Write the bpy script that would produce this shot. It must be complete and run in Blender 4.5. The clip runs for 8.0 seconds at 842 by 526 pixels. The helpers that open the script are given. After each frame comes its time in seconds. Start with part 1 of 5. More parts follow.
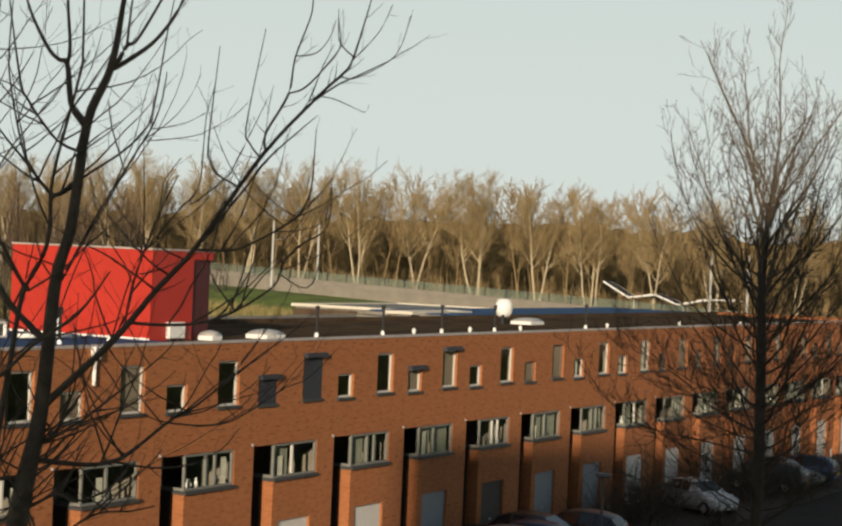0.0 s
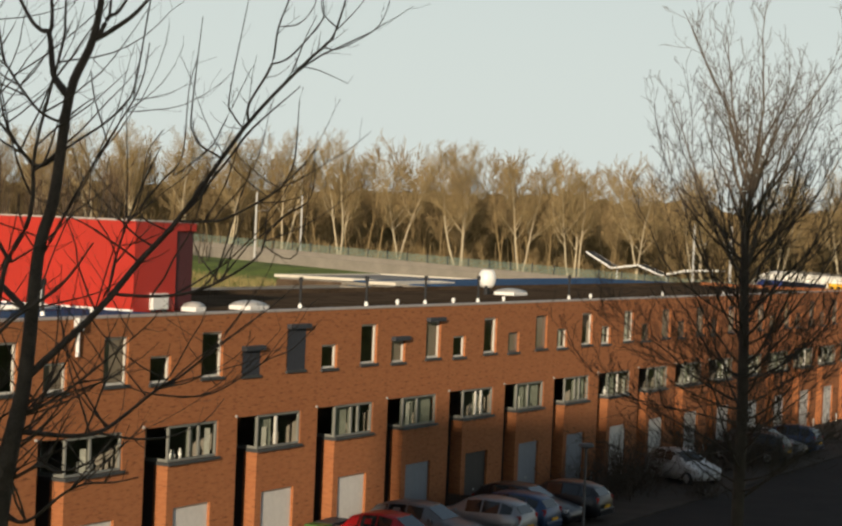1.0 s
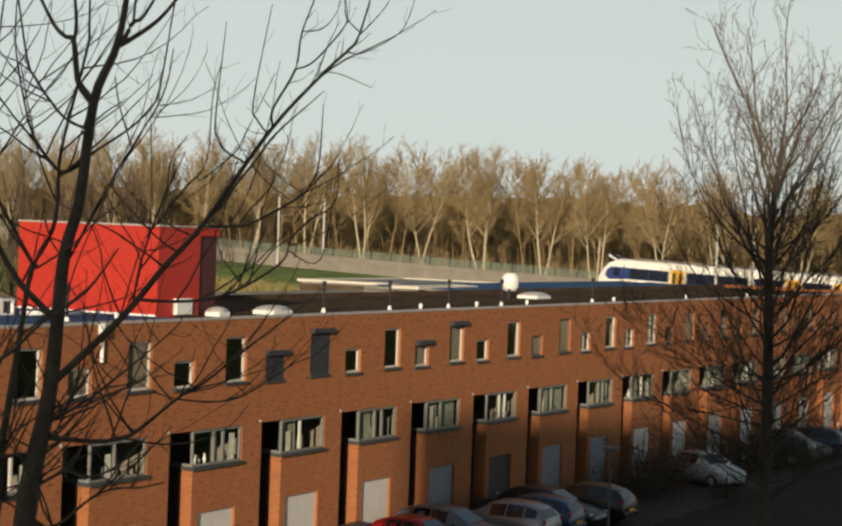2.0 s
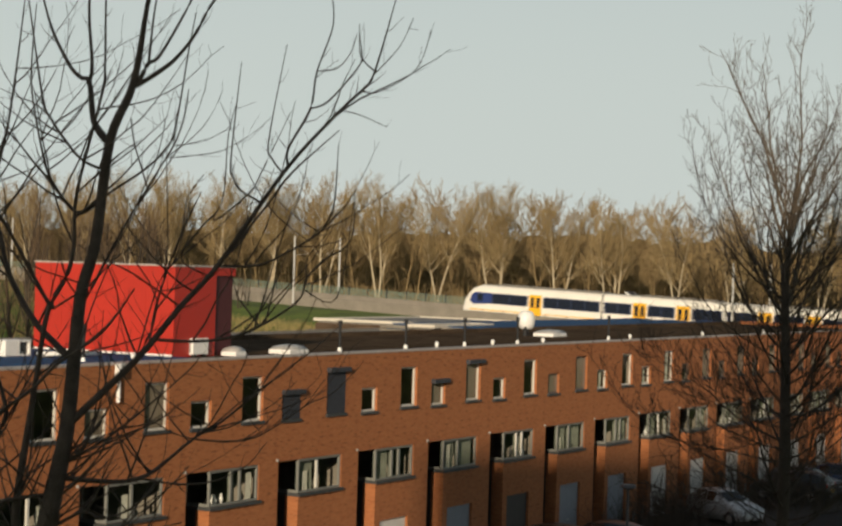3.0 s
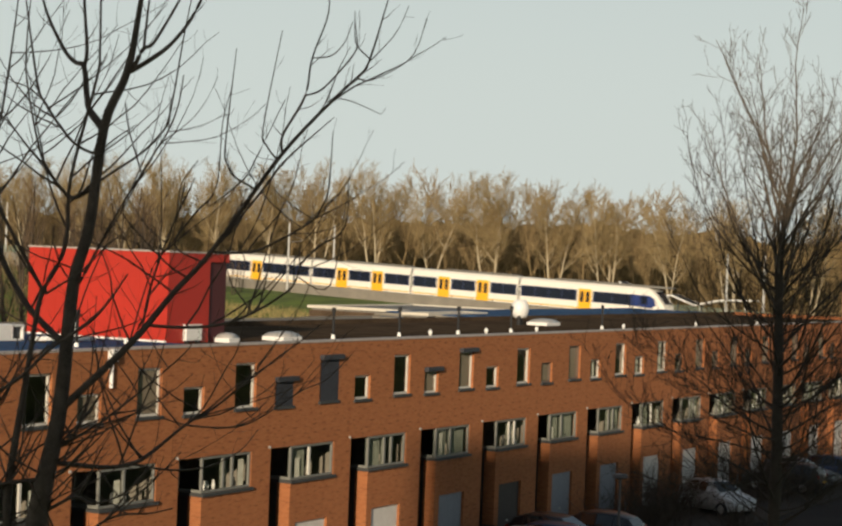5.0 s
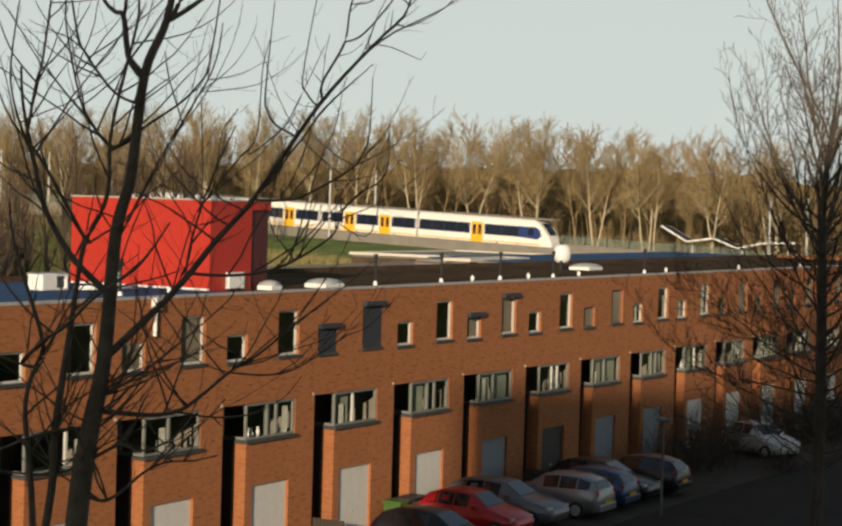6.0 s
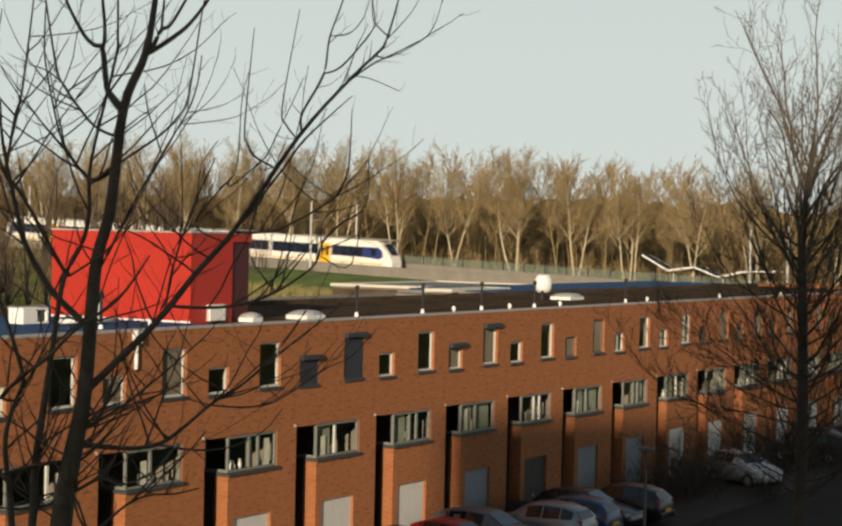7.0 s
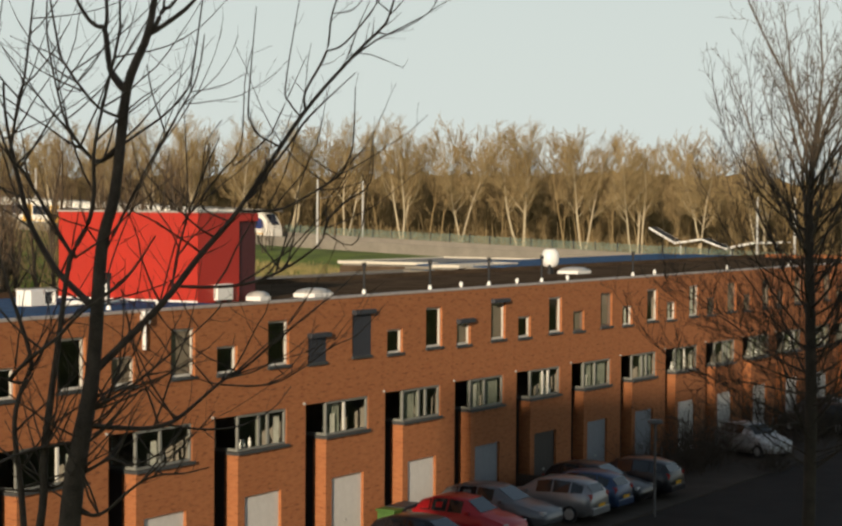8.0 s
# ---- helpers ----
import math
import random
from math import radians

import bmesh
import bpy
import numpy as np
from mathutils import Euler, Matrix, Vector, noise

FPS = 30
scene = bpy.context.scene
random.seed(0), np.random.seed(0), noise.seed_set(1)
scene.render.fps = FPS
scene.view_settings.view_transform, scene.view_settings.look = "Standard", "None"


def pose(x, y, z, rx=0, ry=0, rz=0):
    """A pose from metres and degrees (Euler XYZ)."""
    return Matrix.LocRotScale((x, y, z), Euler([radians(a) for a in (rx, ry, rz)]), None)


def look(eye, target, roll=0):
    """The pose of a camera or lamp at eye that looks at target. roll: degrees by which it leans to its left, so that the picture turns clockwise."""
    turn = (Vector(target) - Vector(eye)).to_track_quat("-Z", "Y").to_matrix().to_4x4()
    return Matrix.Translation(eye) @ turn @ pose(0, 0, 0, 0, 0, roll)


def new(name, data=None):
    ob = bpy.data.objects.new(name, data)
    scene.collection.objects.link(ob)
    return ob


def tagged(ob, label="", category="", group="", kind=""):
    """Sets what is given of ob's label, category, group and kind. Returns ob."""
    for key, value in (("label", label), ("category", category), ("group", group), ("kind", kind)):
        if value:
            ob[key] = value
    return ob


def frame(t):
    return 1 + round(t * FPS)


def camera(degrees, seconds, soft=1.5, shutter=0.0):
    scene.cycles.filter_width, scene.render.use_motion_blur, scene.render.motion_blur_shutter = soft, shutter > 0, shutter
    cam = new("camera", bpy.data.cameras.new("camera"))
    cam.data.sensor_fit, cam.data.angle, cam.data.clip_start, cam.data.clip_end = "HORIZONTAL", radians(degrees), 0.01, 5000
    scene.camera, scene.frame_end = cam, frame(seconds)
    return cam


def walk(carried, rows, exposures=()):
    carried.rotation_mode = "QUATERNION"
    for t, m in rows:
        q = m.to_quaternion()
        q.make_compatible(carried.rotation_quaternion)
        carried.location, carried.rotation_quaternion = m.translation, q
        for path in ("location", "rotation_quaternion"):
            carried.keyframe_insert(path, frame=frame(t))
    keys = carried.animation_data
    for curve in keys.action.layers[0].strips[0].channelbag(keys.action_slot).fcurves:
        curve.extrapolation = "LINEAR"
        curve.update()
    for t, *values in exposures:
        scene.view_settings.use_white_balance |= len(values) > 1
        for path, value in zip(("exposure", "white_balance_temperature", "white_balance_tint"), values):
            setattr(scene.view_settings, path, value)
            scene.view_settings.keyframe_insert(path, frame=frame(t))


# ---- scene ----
cam = camera(24.0, 8.0, soft=2.5, shutter=0.5)
EYE = 11.4
# seconds, sideways drift of the hand in metres, yaw, pitch, roll
PATH = [
    (0.0, 0.063, -1.631, -0.250, -2.498),
    (0.5, 0.066, -1.913, -0.593, -2.498),
    (1.0, 0.058, -2.117, -1.072, -2.427),
    (1.2, 0.055, -2.041, -1.046, -2.480),
    (2.3, 0.026, -1.345, -0.900, -2.000),
    (2.5, 0.028, -1.399, -0.765, -1.879),
    (3.0, 0.028, -1.023, 0.112, -1.782),
    (3.5, 0.033, -1.673, 0.792, -1.947),
    (4.0, 0.030, -1.885, 0.656, -2.325),
    (4.5, 0.030, -1.041, -0.038, -2.326),
    (4.7, 0.032, -1.205, -0.156, -2.280),
    (5.8, 0.062, -0.433, -0.942, -1.830),
    (6.0, 0.044, 0.017, -1.834, -1.681),
    (6.5, 0.050, 0.043, -1.520, -1.380),
    (7.0, 0.058, -0.530, -0.926, -1.286),
    (7.5, 0.064, -0.459, -1.055, -1.080),
    (8.0, 0.076, -0.338, -1.615, -0.422),
]
walk(cam, [(t, pose(x, 0, EYE, 90 + pitch, roll, yaw)) for t, x, yaw, pitch, roll in PATH], exposures=[(0.0, 0.0), (1.2, 0.0), (2.5, -0.12), (3.5, -0.25), (4.0, -0.25), (4.5, -0.15), (6.5, -0.06), (8.0, 0.0)])

# ---- light ----
SUN_AZ, SUN_EL = radians(11.7), radians(11.6)  # behind the camera, a little to its left
world = bpy.data.worlds.new("sky")
scene.world = world
world.use_nodes = True
wn = world.node_tree
sky = wn.nodes.new("ShaderNodeTexSky")
sky.sky_type, sky.sun_disc = "NISHITA", False
sky.sun_elevation, sky.sun_rotation = SUN_EL, math.pi + SUN_AZ
sky.air_density, sky.dust_density, sky.ozone_density = 1.0, 0.3, 1.0
# a pale haze veil over the clear sky, thickest at the horizon
geo = wn.nodes.new("ShaderNodeTexCoord")
sepw = wn.nodes.new("ShaderNodeSeparateXYZ")
wn.links.new(geo.outputs["Generated"], sepw.inputs[0])
veil = wn.nodes.new("ShaderNodeMapRange")
veil.interpolation_type = "SMOOTHSTEP"
for i, v in enumerate((0.03, 0.50, 0.97, 0.12)):
    veil.inputs[i + 1].default_value = v
wn.links.new(sepw.outputs[2], veil.inputs[0])
mixw = wn.nodes.new("ShaderNodeMix")
mixw.data_type = "RGBA"
wn.links.new(veil.outputs[0], mixw.inputs["Factor"])
wn.links.new(sky.outputs[0], mixw.inputs["A"])
mixw.inputs["B"].default_value = (8.2, 8.95, 8.55, 1)
wn.links.new(mixw.outputs["Result"], wn.nodes["Background"].inputs[0])
wn.nodes["Background"].inputs[1].default_value = 0.08
sun = new("sun", bpy.data.lights.new("sun", "SUN"))
sun.data.energy, sun.data.angle, sun.data.color = 5.0, radians(1.0), (1.0, 0.83, 0.63)
to_sun = Vector((-math.sin(SUN_AZ) * math.cos(SUN_EL), -math.cos(SUN_AZ) * math.cos(SUN_EL), math.sin(SUN_EL)))
sun.matrix_world = look((0, -40, 60), Vector((0, -40, 60)) - to_sun)


# ---- materials ----
def mat(name, color, rough=0.8, metal=0.0, vary=0.25, scale=6.0, bump=0.0, fine=60.0, island=0.0, obrand=0.0, spec=0.5):
    """A plain surface with stains at one scale and grain at another."""
    m = bpy.data.materials.new(name)
    m.use_nodes = True
    nt = m.node_tree
    b = nt.nodes["Principled BSDF"]
    b.inputs["Roughness"].default_value = rough
    b.inputs["Metallic"].default_value = metal
    b.inputs["Specular IOR Level"].default_value = spec
    tc = nt.nodes.new("ShaderNodeTexCoord")
    big = nt.nodes.new("ShaderNodeTexNoise")
    big.inputs["Scale"].default_value, big.inputs["Detail"].default_value = scale, 5
    small = nt.nodes.new("ShaderNodeTexNoise")
    small.inputs["Scale"].default_value, small.inputs["Detail"].default_value = fine, 3
    for n in (big, small):
        nt.links.new(tc.outputs["Object"], n.inputs["Vector"])
    add = nt.nodes.new("ShaderNodeMath")
    add.operation = "MULTIPLY_ADD"
    nt.links.new(small.outputs[0], add.inputs[0])
    add.inputs[1].default_value = 0.5
    nt.links.new(big.outputs[0], add.inputs[2])
    last = add.outputs[0]
    for amount, kind in ((island, "island"), (obrand, "object")):
        if amount:
            g = nt.nodes.new("ShaderNodeNewGeometry" if kind == "island" else "ShaderNodeObjectInfo")
            k = nt.nodes.new("ShaderNodeMath")
            k.operation = "MULTIPLY_ADD"
            nt.links.new(g.outputs["Random Per Island" if kind == "island" else "Random"], k.inputs[0])
            k.inputs[1].default_value = amount
            nt.links.new(last, k.inputs[2])
            last = k.outputs[0]
    lo, hi = 0.45, 1.05 + island + obrand
    mr = nt.nodes.new("ShaderNodeMapRange")
    nt.links.new(last, mr.inputs[0])
    mr.inputs[1].default_value, mr.inputs[2].default_value = lo, hi
    mr.inputs[3].default_value, mr.inputs[4].default_value = 1 - vary, 1 + vary
    mul = nt.nodes.new("ShaderNodeVectorMath")
    mul.operation = "SCALE"
    mul.inputs[0].default_value = color[:3]
    nt.links.new(mr.outputs[0], mul.inputs["Scale"])
    nt.links.new(mul.outputs[0], b.inputs["Base Color"])
    if bump:
        bp = nt.nodes.new("ShaderNodeBump")
        bp.inputs["Strength"].default_value, bp.inputs["Distance"].default_value = bump, 0.02
        nt.links.new(small.outputs[0], bp.inputs["Height"])
        nt.links.new(bp.outputs[0], b.inputs["Normal"])
    return m


def brick_material(name, c1, c2, mortar):
    m = bpy.data.materials.new(name)
    m.use_nodes = True
    nt = m.node_tree
    b = nt.nodes["Principled BSDF"]
    b.inputs["Roughness"].default_value = 0.9
    b.inputs["Specular IOR Level"].default_value = 0.2
    tc = nt.nodes.new("ShaderNodeTexCoord")
    sep = nt.nodes.new("ShaderNodeSeparateXYZ")
    nt.links.new(tc.outputs["Object"], sep.inputs[0])
    s = nt.nodes.new("ShaderNodeMath")
    nt.links.new(sep.outputs[0], s.inputs[0])
    nt.links.new(sep.outputs[1], s.inputs[1])
    comb = nt.nodes.new("ShaderNodeCombineXYZ")
    nt.links.new(s.outputs[0], comb.inputs[0])
    nt.links.new(sep.outputs[2], comb.inputs[1])
    br = nt.nodes.new("ShaderNodeTexBrick")
    br.inputs["Scale"].default_value = 1.0
    br.inputs["Brick Width"].default_value, br.inputs["Row Height"].default_value = 0.22, 0.0625
    br.inputs["Mortar Size"].default_value = 0.008
    br.inputs["Color1"].default_value, br.inputs["Color2"].default_value = (*c1, 1), (*c2, 1)
    br.inputs["Mortar"].default_value = (*mortar, 1)
    nt.links.new(comb.outputs[0], br.inputs["Vector"])
    # darker burnt bricks in drifts, and broad weathering
    drift = nt.nodes.new("ShaderNodeTexNoise")
    drift.inputs["Scale"].default_value, drift.inputs["Detail"].default_value = 3.2, 5
    sc = nt.nodes.new("ShaderNodeVectorMath")
    sc.operation = "MULTIPLY"
    sc.inputs[1].default_value = (1.0, 4.0, 1.0)
    nt.links.new(comb.outputs[0], sc.inputs[0])
    nt.links.new(sc.outputs[0], drift.inputs["Vector"])
    ramp = nt.nodes.new("ShaderNodeMapRange")
    ramp.inputs[1].default_value, ramp.inputs[2].default_value = 0.28, 0.46
    ramp.inputs[3].default_value, ramp.inputs[4].default_value = 0.50, 1.02
    nt.links.new(drift.outputs[0], ramp.inputs[0])
    mul = nt.nodes.new("ShaderNodeVectorMath")
    mul.operation = "SCALE"
    nt.links.new(br.outputs["Color"], mul.inputs[0])
    nt.links.new(ramp.outputs[0], mul.inputs["Scale"])
    nt.links.new(mul.outputs[0], b.inputs["Base Color"])
    bp = nt.nodes.new("ShaderNodeBump")
    bp.inputs["Strength"].default_value, bp.inputs["Distance"].default_value = 0.5, 0.006
    bp.invert = True
    nt.links.new(br.outputs["Fac"], bp.inputs["Height"])
    nt.links.new(bp.outputs[0], b.inputs["Normal"])
    return m


def glass_material(name, tint):
    m = bpy.data.materials.new(name)
    m.use_nodes = True
    nt = m.node_tree
    nt.nodes.remove(nt.nodes["Principled BSDF"])
    t = nt.nodes.new("ShaderNodeBsdfTransparent")
    t.inputs[0].default_value = (*tint, 1)
    g = nt.nodes.new("ShaderNodeBsdfGlossy")
    g.inputs["Roughness"].default_value = 0.04
    mix = nt.nodes.new("ShaderNodeMixShader")
    fr = nt.nodes.new("ShaderNodeFresnel")
    fr.inputs[0].default_value = 1.5
    nt.links.new(fr.outputs[0], mix.inputs[0])
    nt.links.new(t.outputs[0], mix.inputs[1])
    nt.links.new(g.outputs[0], mix.inputs[2])
    nt.links.new(mix.outputs[0], nt.nodes["Material Output"].inputs[0])
    return m


BRICK = brick_material("orange_brick", (0.395, 0.146, 0.054), (0.320, 0.110, 0.042), (0.34, 0.148, 0.066))
COPING = mat("zinc_coping", (0.42, 0.36, 0.31), 0.5, vary=0.15)
BITUMEN = mat("bitumen_roofing", (0.09, 0.062, 0.04), 0.95, vary=0.5, scale=0.8, fine=14, bump=0.3, spec=0.0)
FRAME_WHITE = mat("white_window_paint", (0.60, 0.57, 0.50), 0.45, vary=0.08)
# Brown for two frames; for the far houses, dimness put into the colour.
FRAME_DIM = mat("brown_dimmed_window_paint", (0.13, 0.10, 0.08), 0.5, vary=0.15)
FRAME_GREY = mat("grey_window_paint", (0.19, 0.19, 0.165), 0.5, vary=0.12)
SILL = mat("dark_sill_stone", (0.05, 0.05, 0.047), 0.6, vary=0.2)
GLASS = glass_material("window_glass", (0.90, 0.93, 0.90))
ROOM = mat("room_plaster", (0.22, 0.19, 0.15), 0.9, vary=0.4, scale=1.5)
BLIND = mat("beige_blind", (0.25, 0.20, 0.15), 0.9, vary=0.1, scale=2)
CURTAIN = mat("pale_curtain", (0.46, 0.45, 0.38), 0.95, vary=0.2, scale=5)
SHUTTER = mat("anthracite_shutter", (0.035, 0.036, 0.042), 0.6, vary=0.2)
DOOR_PALE = mat("pale_garage_paint", (0.62, 0.58, 0.52), 0.55, vary=0.08)
DOOR_GREY = mat("grey_garage_paint", (0.22, 0.23, 0.25), 0.55, vary=0.1)
# Dark doors, and the shade painted on the inner niche walls.
DARK_DOOR_AND_SHADE = mat("dark_door_paint_and_niche_shade", (0.045, 0.036, 0.03), 0.6, vary=0.2)
RED = mat("red_cladding", (0.42, 0.022, 0.008), 0.5, vary=0.10, scale=0.5, fine=8)
CONCRETE = mat("weathered_concrete", (0.215, 0.19, 0.15), 0.9, vary=0.22, scale=0.5, fine=6, bump=0.2)
WHITE = mat("white_plastic", (0.82, 0.80, 0.74), 0.4, vary=0.06)
METAL = mat("galvanised_steel", (0.52, 0.50, 0.46), 0.45, metal=0.4, vary=0.15)
BLACK = mat("black_rubber", (0.018, 0.018, 0.018), 0.8, vary=0.2)
MILKY_GLASS = mat("pale_lamp_glass", (0.4, 0.38, 0.34), 0.4, vary=0.1)
BLUE_ROOF = mat("blue_roof_panel", (0.035, 0.082, 0.165), 0.9, vary=0.3, scale=1, spec=0.1)
BARK_DARK = mat("dark_bark", (0.115, 0.082, 0.058), 0.9, vary=0.4, scale=5, fine=40, bump=0.5)
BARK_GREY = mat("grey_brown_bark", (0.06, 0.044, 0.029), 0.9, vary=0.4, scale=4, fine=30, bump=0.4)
# Paler bark tone that carries the sunlight on the street tree's top.
BARK_SUNLIT = mat("sunlit_grey_tan_twigs", (0.115, 0.09, 0.062), 0.9, vary=0.35, scale=2, fine=12)
BARK_PALE = mat("pale_birch_bark", (0.44, 0.36, 0.23), 0.85, vary=0.35, scale=2, fine=9)
TWIG = mat("brown_twigs", (0.33, 0.24, 0.112), 0.95, vary=0.4, scale=0.35, fine=2, island=0.5)
TWIG_FAR = mat("far_wood_twigs", (0.27, 0.19, 0.088), 0.95, vary=0.45, scale=0.12, fine=1, island=0.5)


# ---- building helpers ----
def box(bm, x0, x1, y0, y1, z0, z1):
    v = [bm.verts.new(c) for c in ((x0, y0, z0), (x1, y0, z0), (x1, y1, z0), (x0, y1, z0), (x0, y0, z1), (x1, y0, z1), (x1, y1, z1), (x0, y1, z1))]
    for f in ((0, 3, 2, 1), (4, 5, 6, 7), (0, 1, 5, 4), (1, 2, 6, 5), (2, 3, 7, 6), (3, 0, 4, 7)):
        bm.faces.new([v[i] for i in f])


def quad(bm, *pts):
    bm.faces.new([bm.verts.new(p) for p in pts])


def tube(bm, pts, radii, sides=8, cap=True):
    rings = []
    for i, p in enumerate(pts):
        p = Vector(p)
        d = (Vector(pts[min(i + 1, len(pts) - 1)]) - Vector(pts[max(i - 1, 0)])).normalized()
        a = d.orthogonal().normalized()
        b = d.cross(a)
        rings.append([bm.verts.new(p + radii[i] * (math.cos(2 * math.pi * k / sides) * a + math.sin(2 * math.pi * k / sides) * b)) for k in range(sides)])
    for r, s in zip(rings, rings[1:]):
        for k in range(sides):
            bm.faces.new((r[k], r[(k + 1) % sides], s[(k + 1) % sides], s[k]))
    if cap:
        bm.faces.new(rings[0][::-1])
        bm.faces.new(rings[-1])


MESHES = {}


def mesh_of(key, build, material, bevel=0.0, smooth=False):
    """One mesh a key, built on first use and shared after."""
    if key not in MESHES:
        bm = bmesh.new()
        build(bm)
        if bevel:
            bmesh.ops.bevel(bm, geom=bm.edges[:], offset=bevel, segments=2, affect="EDGES", profile=0.6)
        me = bpy.data.meshes.new(key)
        bm.to_mesh(me)
        bm.free()
        me.materials.append(material)
        if smooth:
            for p in me.polygons:
                p.use_smooth = True
        MESHES[key] = me
    return MESHES[key]


def part(name, build, material, parent=None, label="", key=None, bevel=0.0, smooth=False, at=None):
    """Links what build(bm) makes as one mesh object under a thing or a part."""
    key = key or f"{name}_{len(MESHES)}"
    ob = new(name, mesh_of(key, build, material, bevel, smooth))
    ob.parent = parent
    if at is not None:
        ob.matrix_basis = at
    return tagged(ob, label)


def thing(name, m, label, category, group="", kind=""):
    ob = new(name)
    ob.matrix_basis = m
    ob.empty_display_size = 0.2
    return tagged(ob, label, category, group, kind)


# ---- plan: the terrace's own axes, and the railway's ----
TH = 60.41
ROW = pose(-4.35, 61.65, 0, 0, 0, TH)  # x along the front, y into the houses
BAY = 5.07
TA = -36.18
TRACK = pose(-15.9, 256.6, 0, 0, 0, TA)  # x along the rails, downhill; y away
SLOPE = -0.0324


def rail_z(s):
    return 6.75 + SLOPE * s


# ---- ground: one sheet to the horizon, with the railway bank ----
def ground_z(x, y):
    p = TRACK.inverted() @ Vector((x, y, 0))
    s = max(-140.0, min(170.0, p.x))
    top = rail_z(s)
    o = p.y
    def step(a, b):
        t = max(0.0, min(1.0, (o - a) / (b - a)))
        return t * t * (3 - 2 * t)
    base = 0.0 + (top - 0.35) * step(-62, -8) if o < 0 else top - 0.35
    if o > 8:
        base = top - 0.35 + (5.0 - top) * step(8, 30)
    return base


def ground_sheet(bm):
    xs = [-2500, -1200, -600, -300] + list(np.arange(-200, 201, 5.0)) + [300, 600, 1200, 2500]
    ys = [-600, -200, -60] + list(np.arange(-10, 400, 5.0)) + [420, 500, 700, 1200, 3500]
    grid = [[bm.verts.new((x, y, ground_z(x, y) - 0.02)) for x in xs] for y in ys]
    for r, q in zip(grid, grid[1:]):
        for i in range(len(xs) - 1):
            bm.faces.new((r[i], r[i + 1], q[i + 1], q[i]))


GRASS = mat("winter_grass", (0.105, 0.145, 0.010), 0.95, vary=0.55, scale=0.25, fine=3, bump=0.4)
ASPHALT = mat("street_asphalt", (0.026, 0.022, 0.019), 0.9, vary=0.3, scale=0.6, fine=30, bump=0.3, spec=0.15)
PAVER = mat("concrete_pavers", (0.055, 0.045, 0.036), 0.9, vary=0.3, scale=0.8, fine=12, bump=0.3, spec=0.15)
tagged(part("ground", ground_sheet, GRASS, smooth=True), "grass-covered ground rising to the railway bank", "ground", kind="structure")
tagged(part("road", lambda bm: box(bm, -40, 90, -17, -5.9, -0.2, 0.03), ASPHALT, at=ROW), "dark asphalt street in front of the terrace", "road", kind="structure")
tagged(part("pavement", lambda bm: box(bm, -40, 90, -5.9, 1.4, -0.2, 0.10), PAVER, at=ROW), "paved parking strip before the houses", "pavement", kind="structure")
# the block of flats that the camera looks out of; its shadow lies over the street
def flats_behind(bm):
    """A tall block whose roof climbs to the right."""
    line = [(-13.4, 0.0), (46.0, 0.0), (46.0, 25.4), (2.5, 25.4), (-13.4, 19.9)]
    front, back = [[bm.verts.new((x, y, z)) for x, z in line] for y in (-0.6, -13.0)]
    bm.faces.new(front)
    bm.faces.new(back[::-1])
    for i in range(len(line)):
        j = (i + 1) % len(line)
        bm.faces.new((front[j], front[i], back[i], back[j]))


tagged(part("wall_behind", flats_behind, CONCRETE), "plain block of flats behind the viewpoint", "wall", kind="structure")


# ---- the terrace ----
def wall_front(bm):
    """Front brickwork of one house: openings with their reveals, and the deep entrance niche."""
    holes = [(0.12, 1.20, 6.33, 7.16), (2.87, 4.07, 6.38, 7.80), (0.0, 1.25, 0.0, 5.0), (1.25, 3.95, 3.85, 5.0), (1.63, 3.66, 0.0, 2.45)]
    xs = sorted({0, BAY, *[h[0] for h in holes], *[h[1] for h in holes]})
    zs = sorted({0, 8.36, *[h[2] for h in holes], *[h[3] for h in holes]})
    for x0, x1 in zip(xs, xs[1:]):
        for z0, z1 in zip(zs, zs[1:]):
            cx, cz = (x0 + x1) / 2, (z0 + z1) / 2
            if not any(a < cx < b and c < cz < d for a, b, c, d in holes):
                quad(bm, (x0, 0, z0), (x1, 0, z0), (x1, 0, z1), (x0, 0, z1))
    for i, (a, b, c, d) in enumerate(holes):
        dep = {2: 0.5}.get(i, 0.16)
        if i != 3:
            quad(bm, (a, 0, c), (a, 0, d), (a, dep, d), (a, dep, c))
        if i == 2:
            quad(bm, (b, 0, 0), (b, dep, 0), (b, dep, 3.85), (b, 0, 3.85))
        else:
            quad(bm, (b, 0, c), (b, dep, c), (b, dep, d), (b, 0, d))
        quad(bm, (a, 0, d), (b, 0, d), (b, dep, d), (a, dep, d))
        if i != 2:
            quad(bm, (a, 0, c), (a, dep, c), (b, dep, c), (b, 0, c))


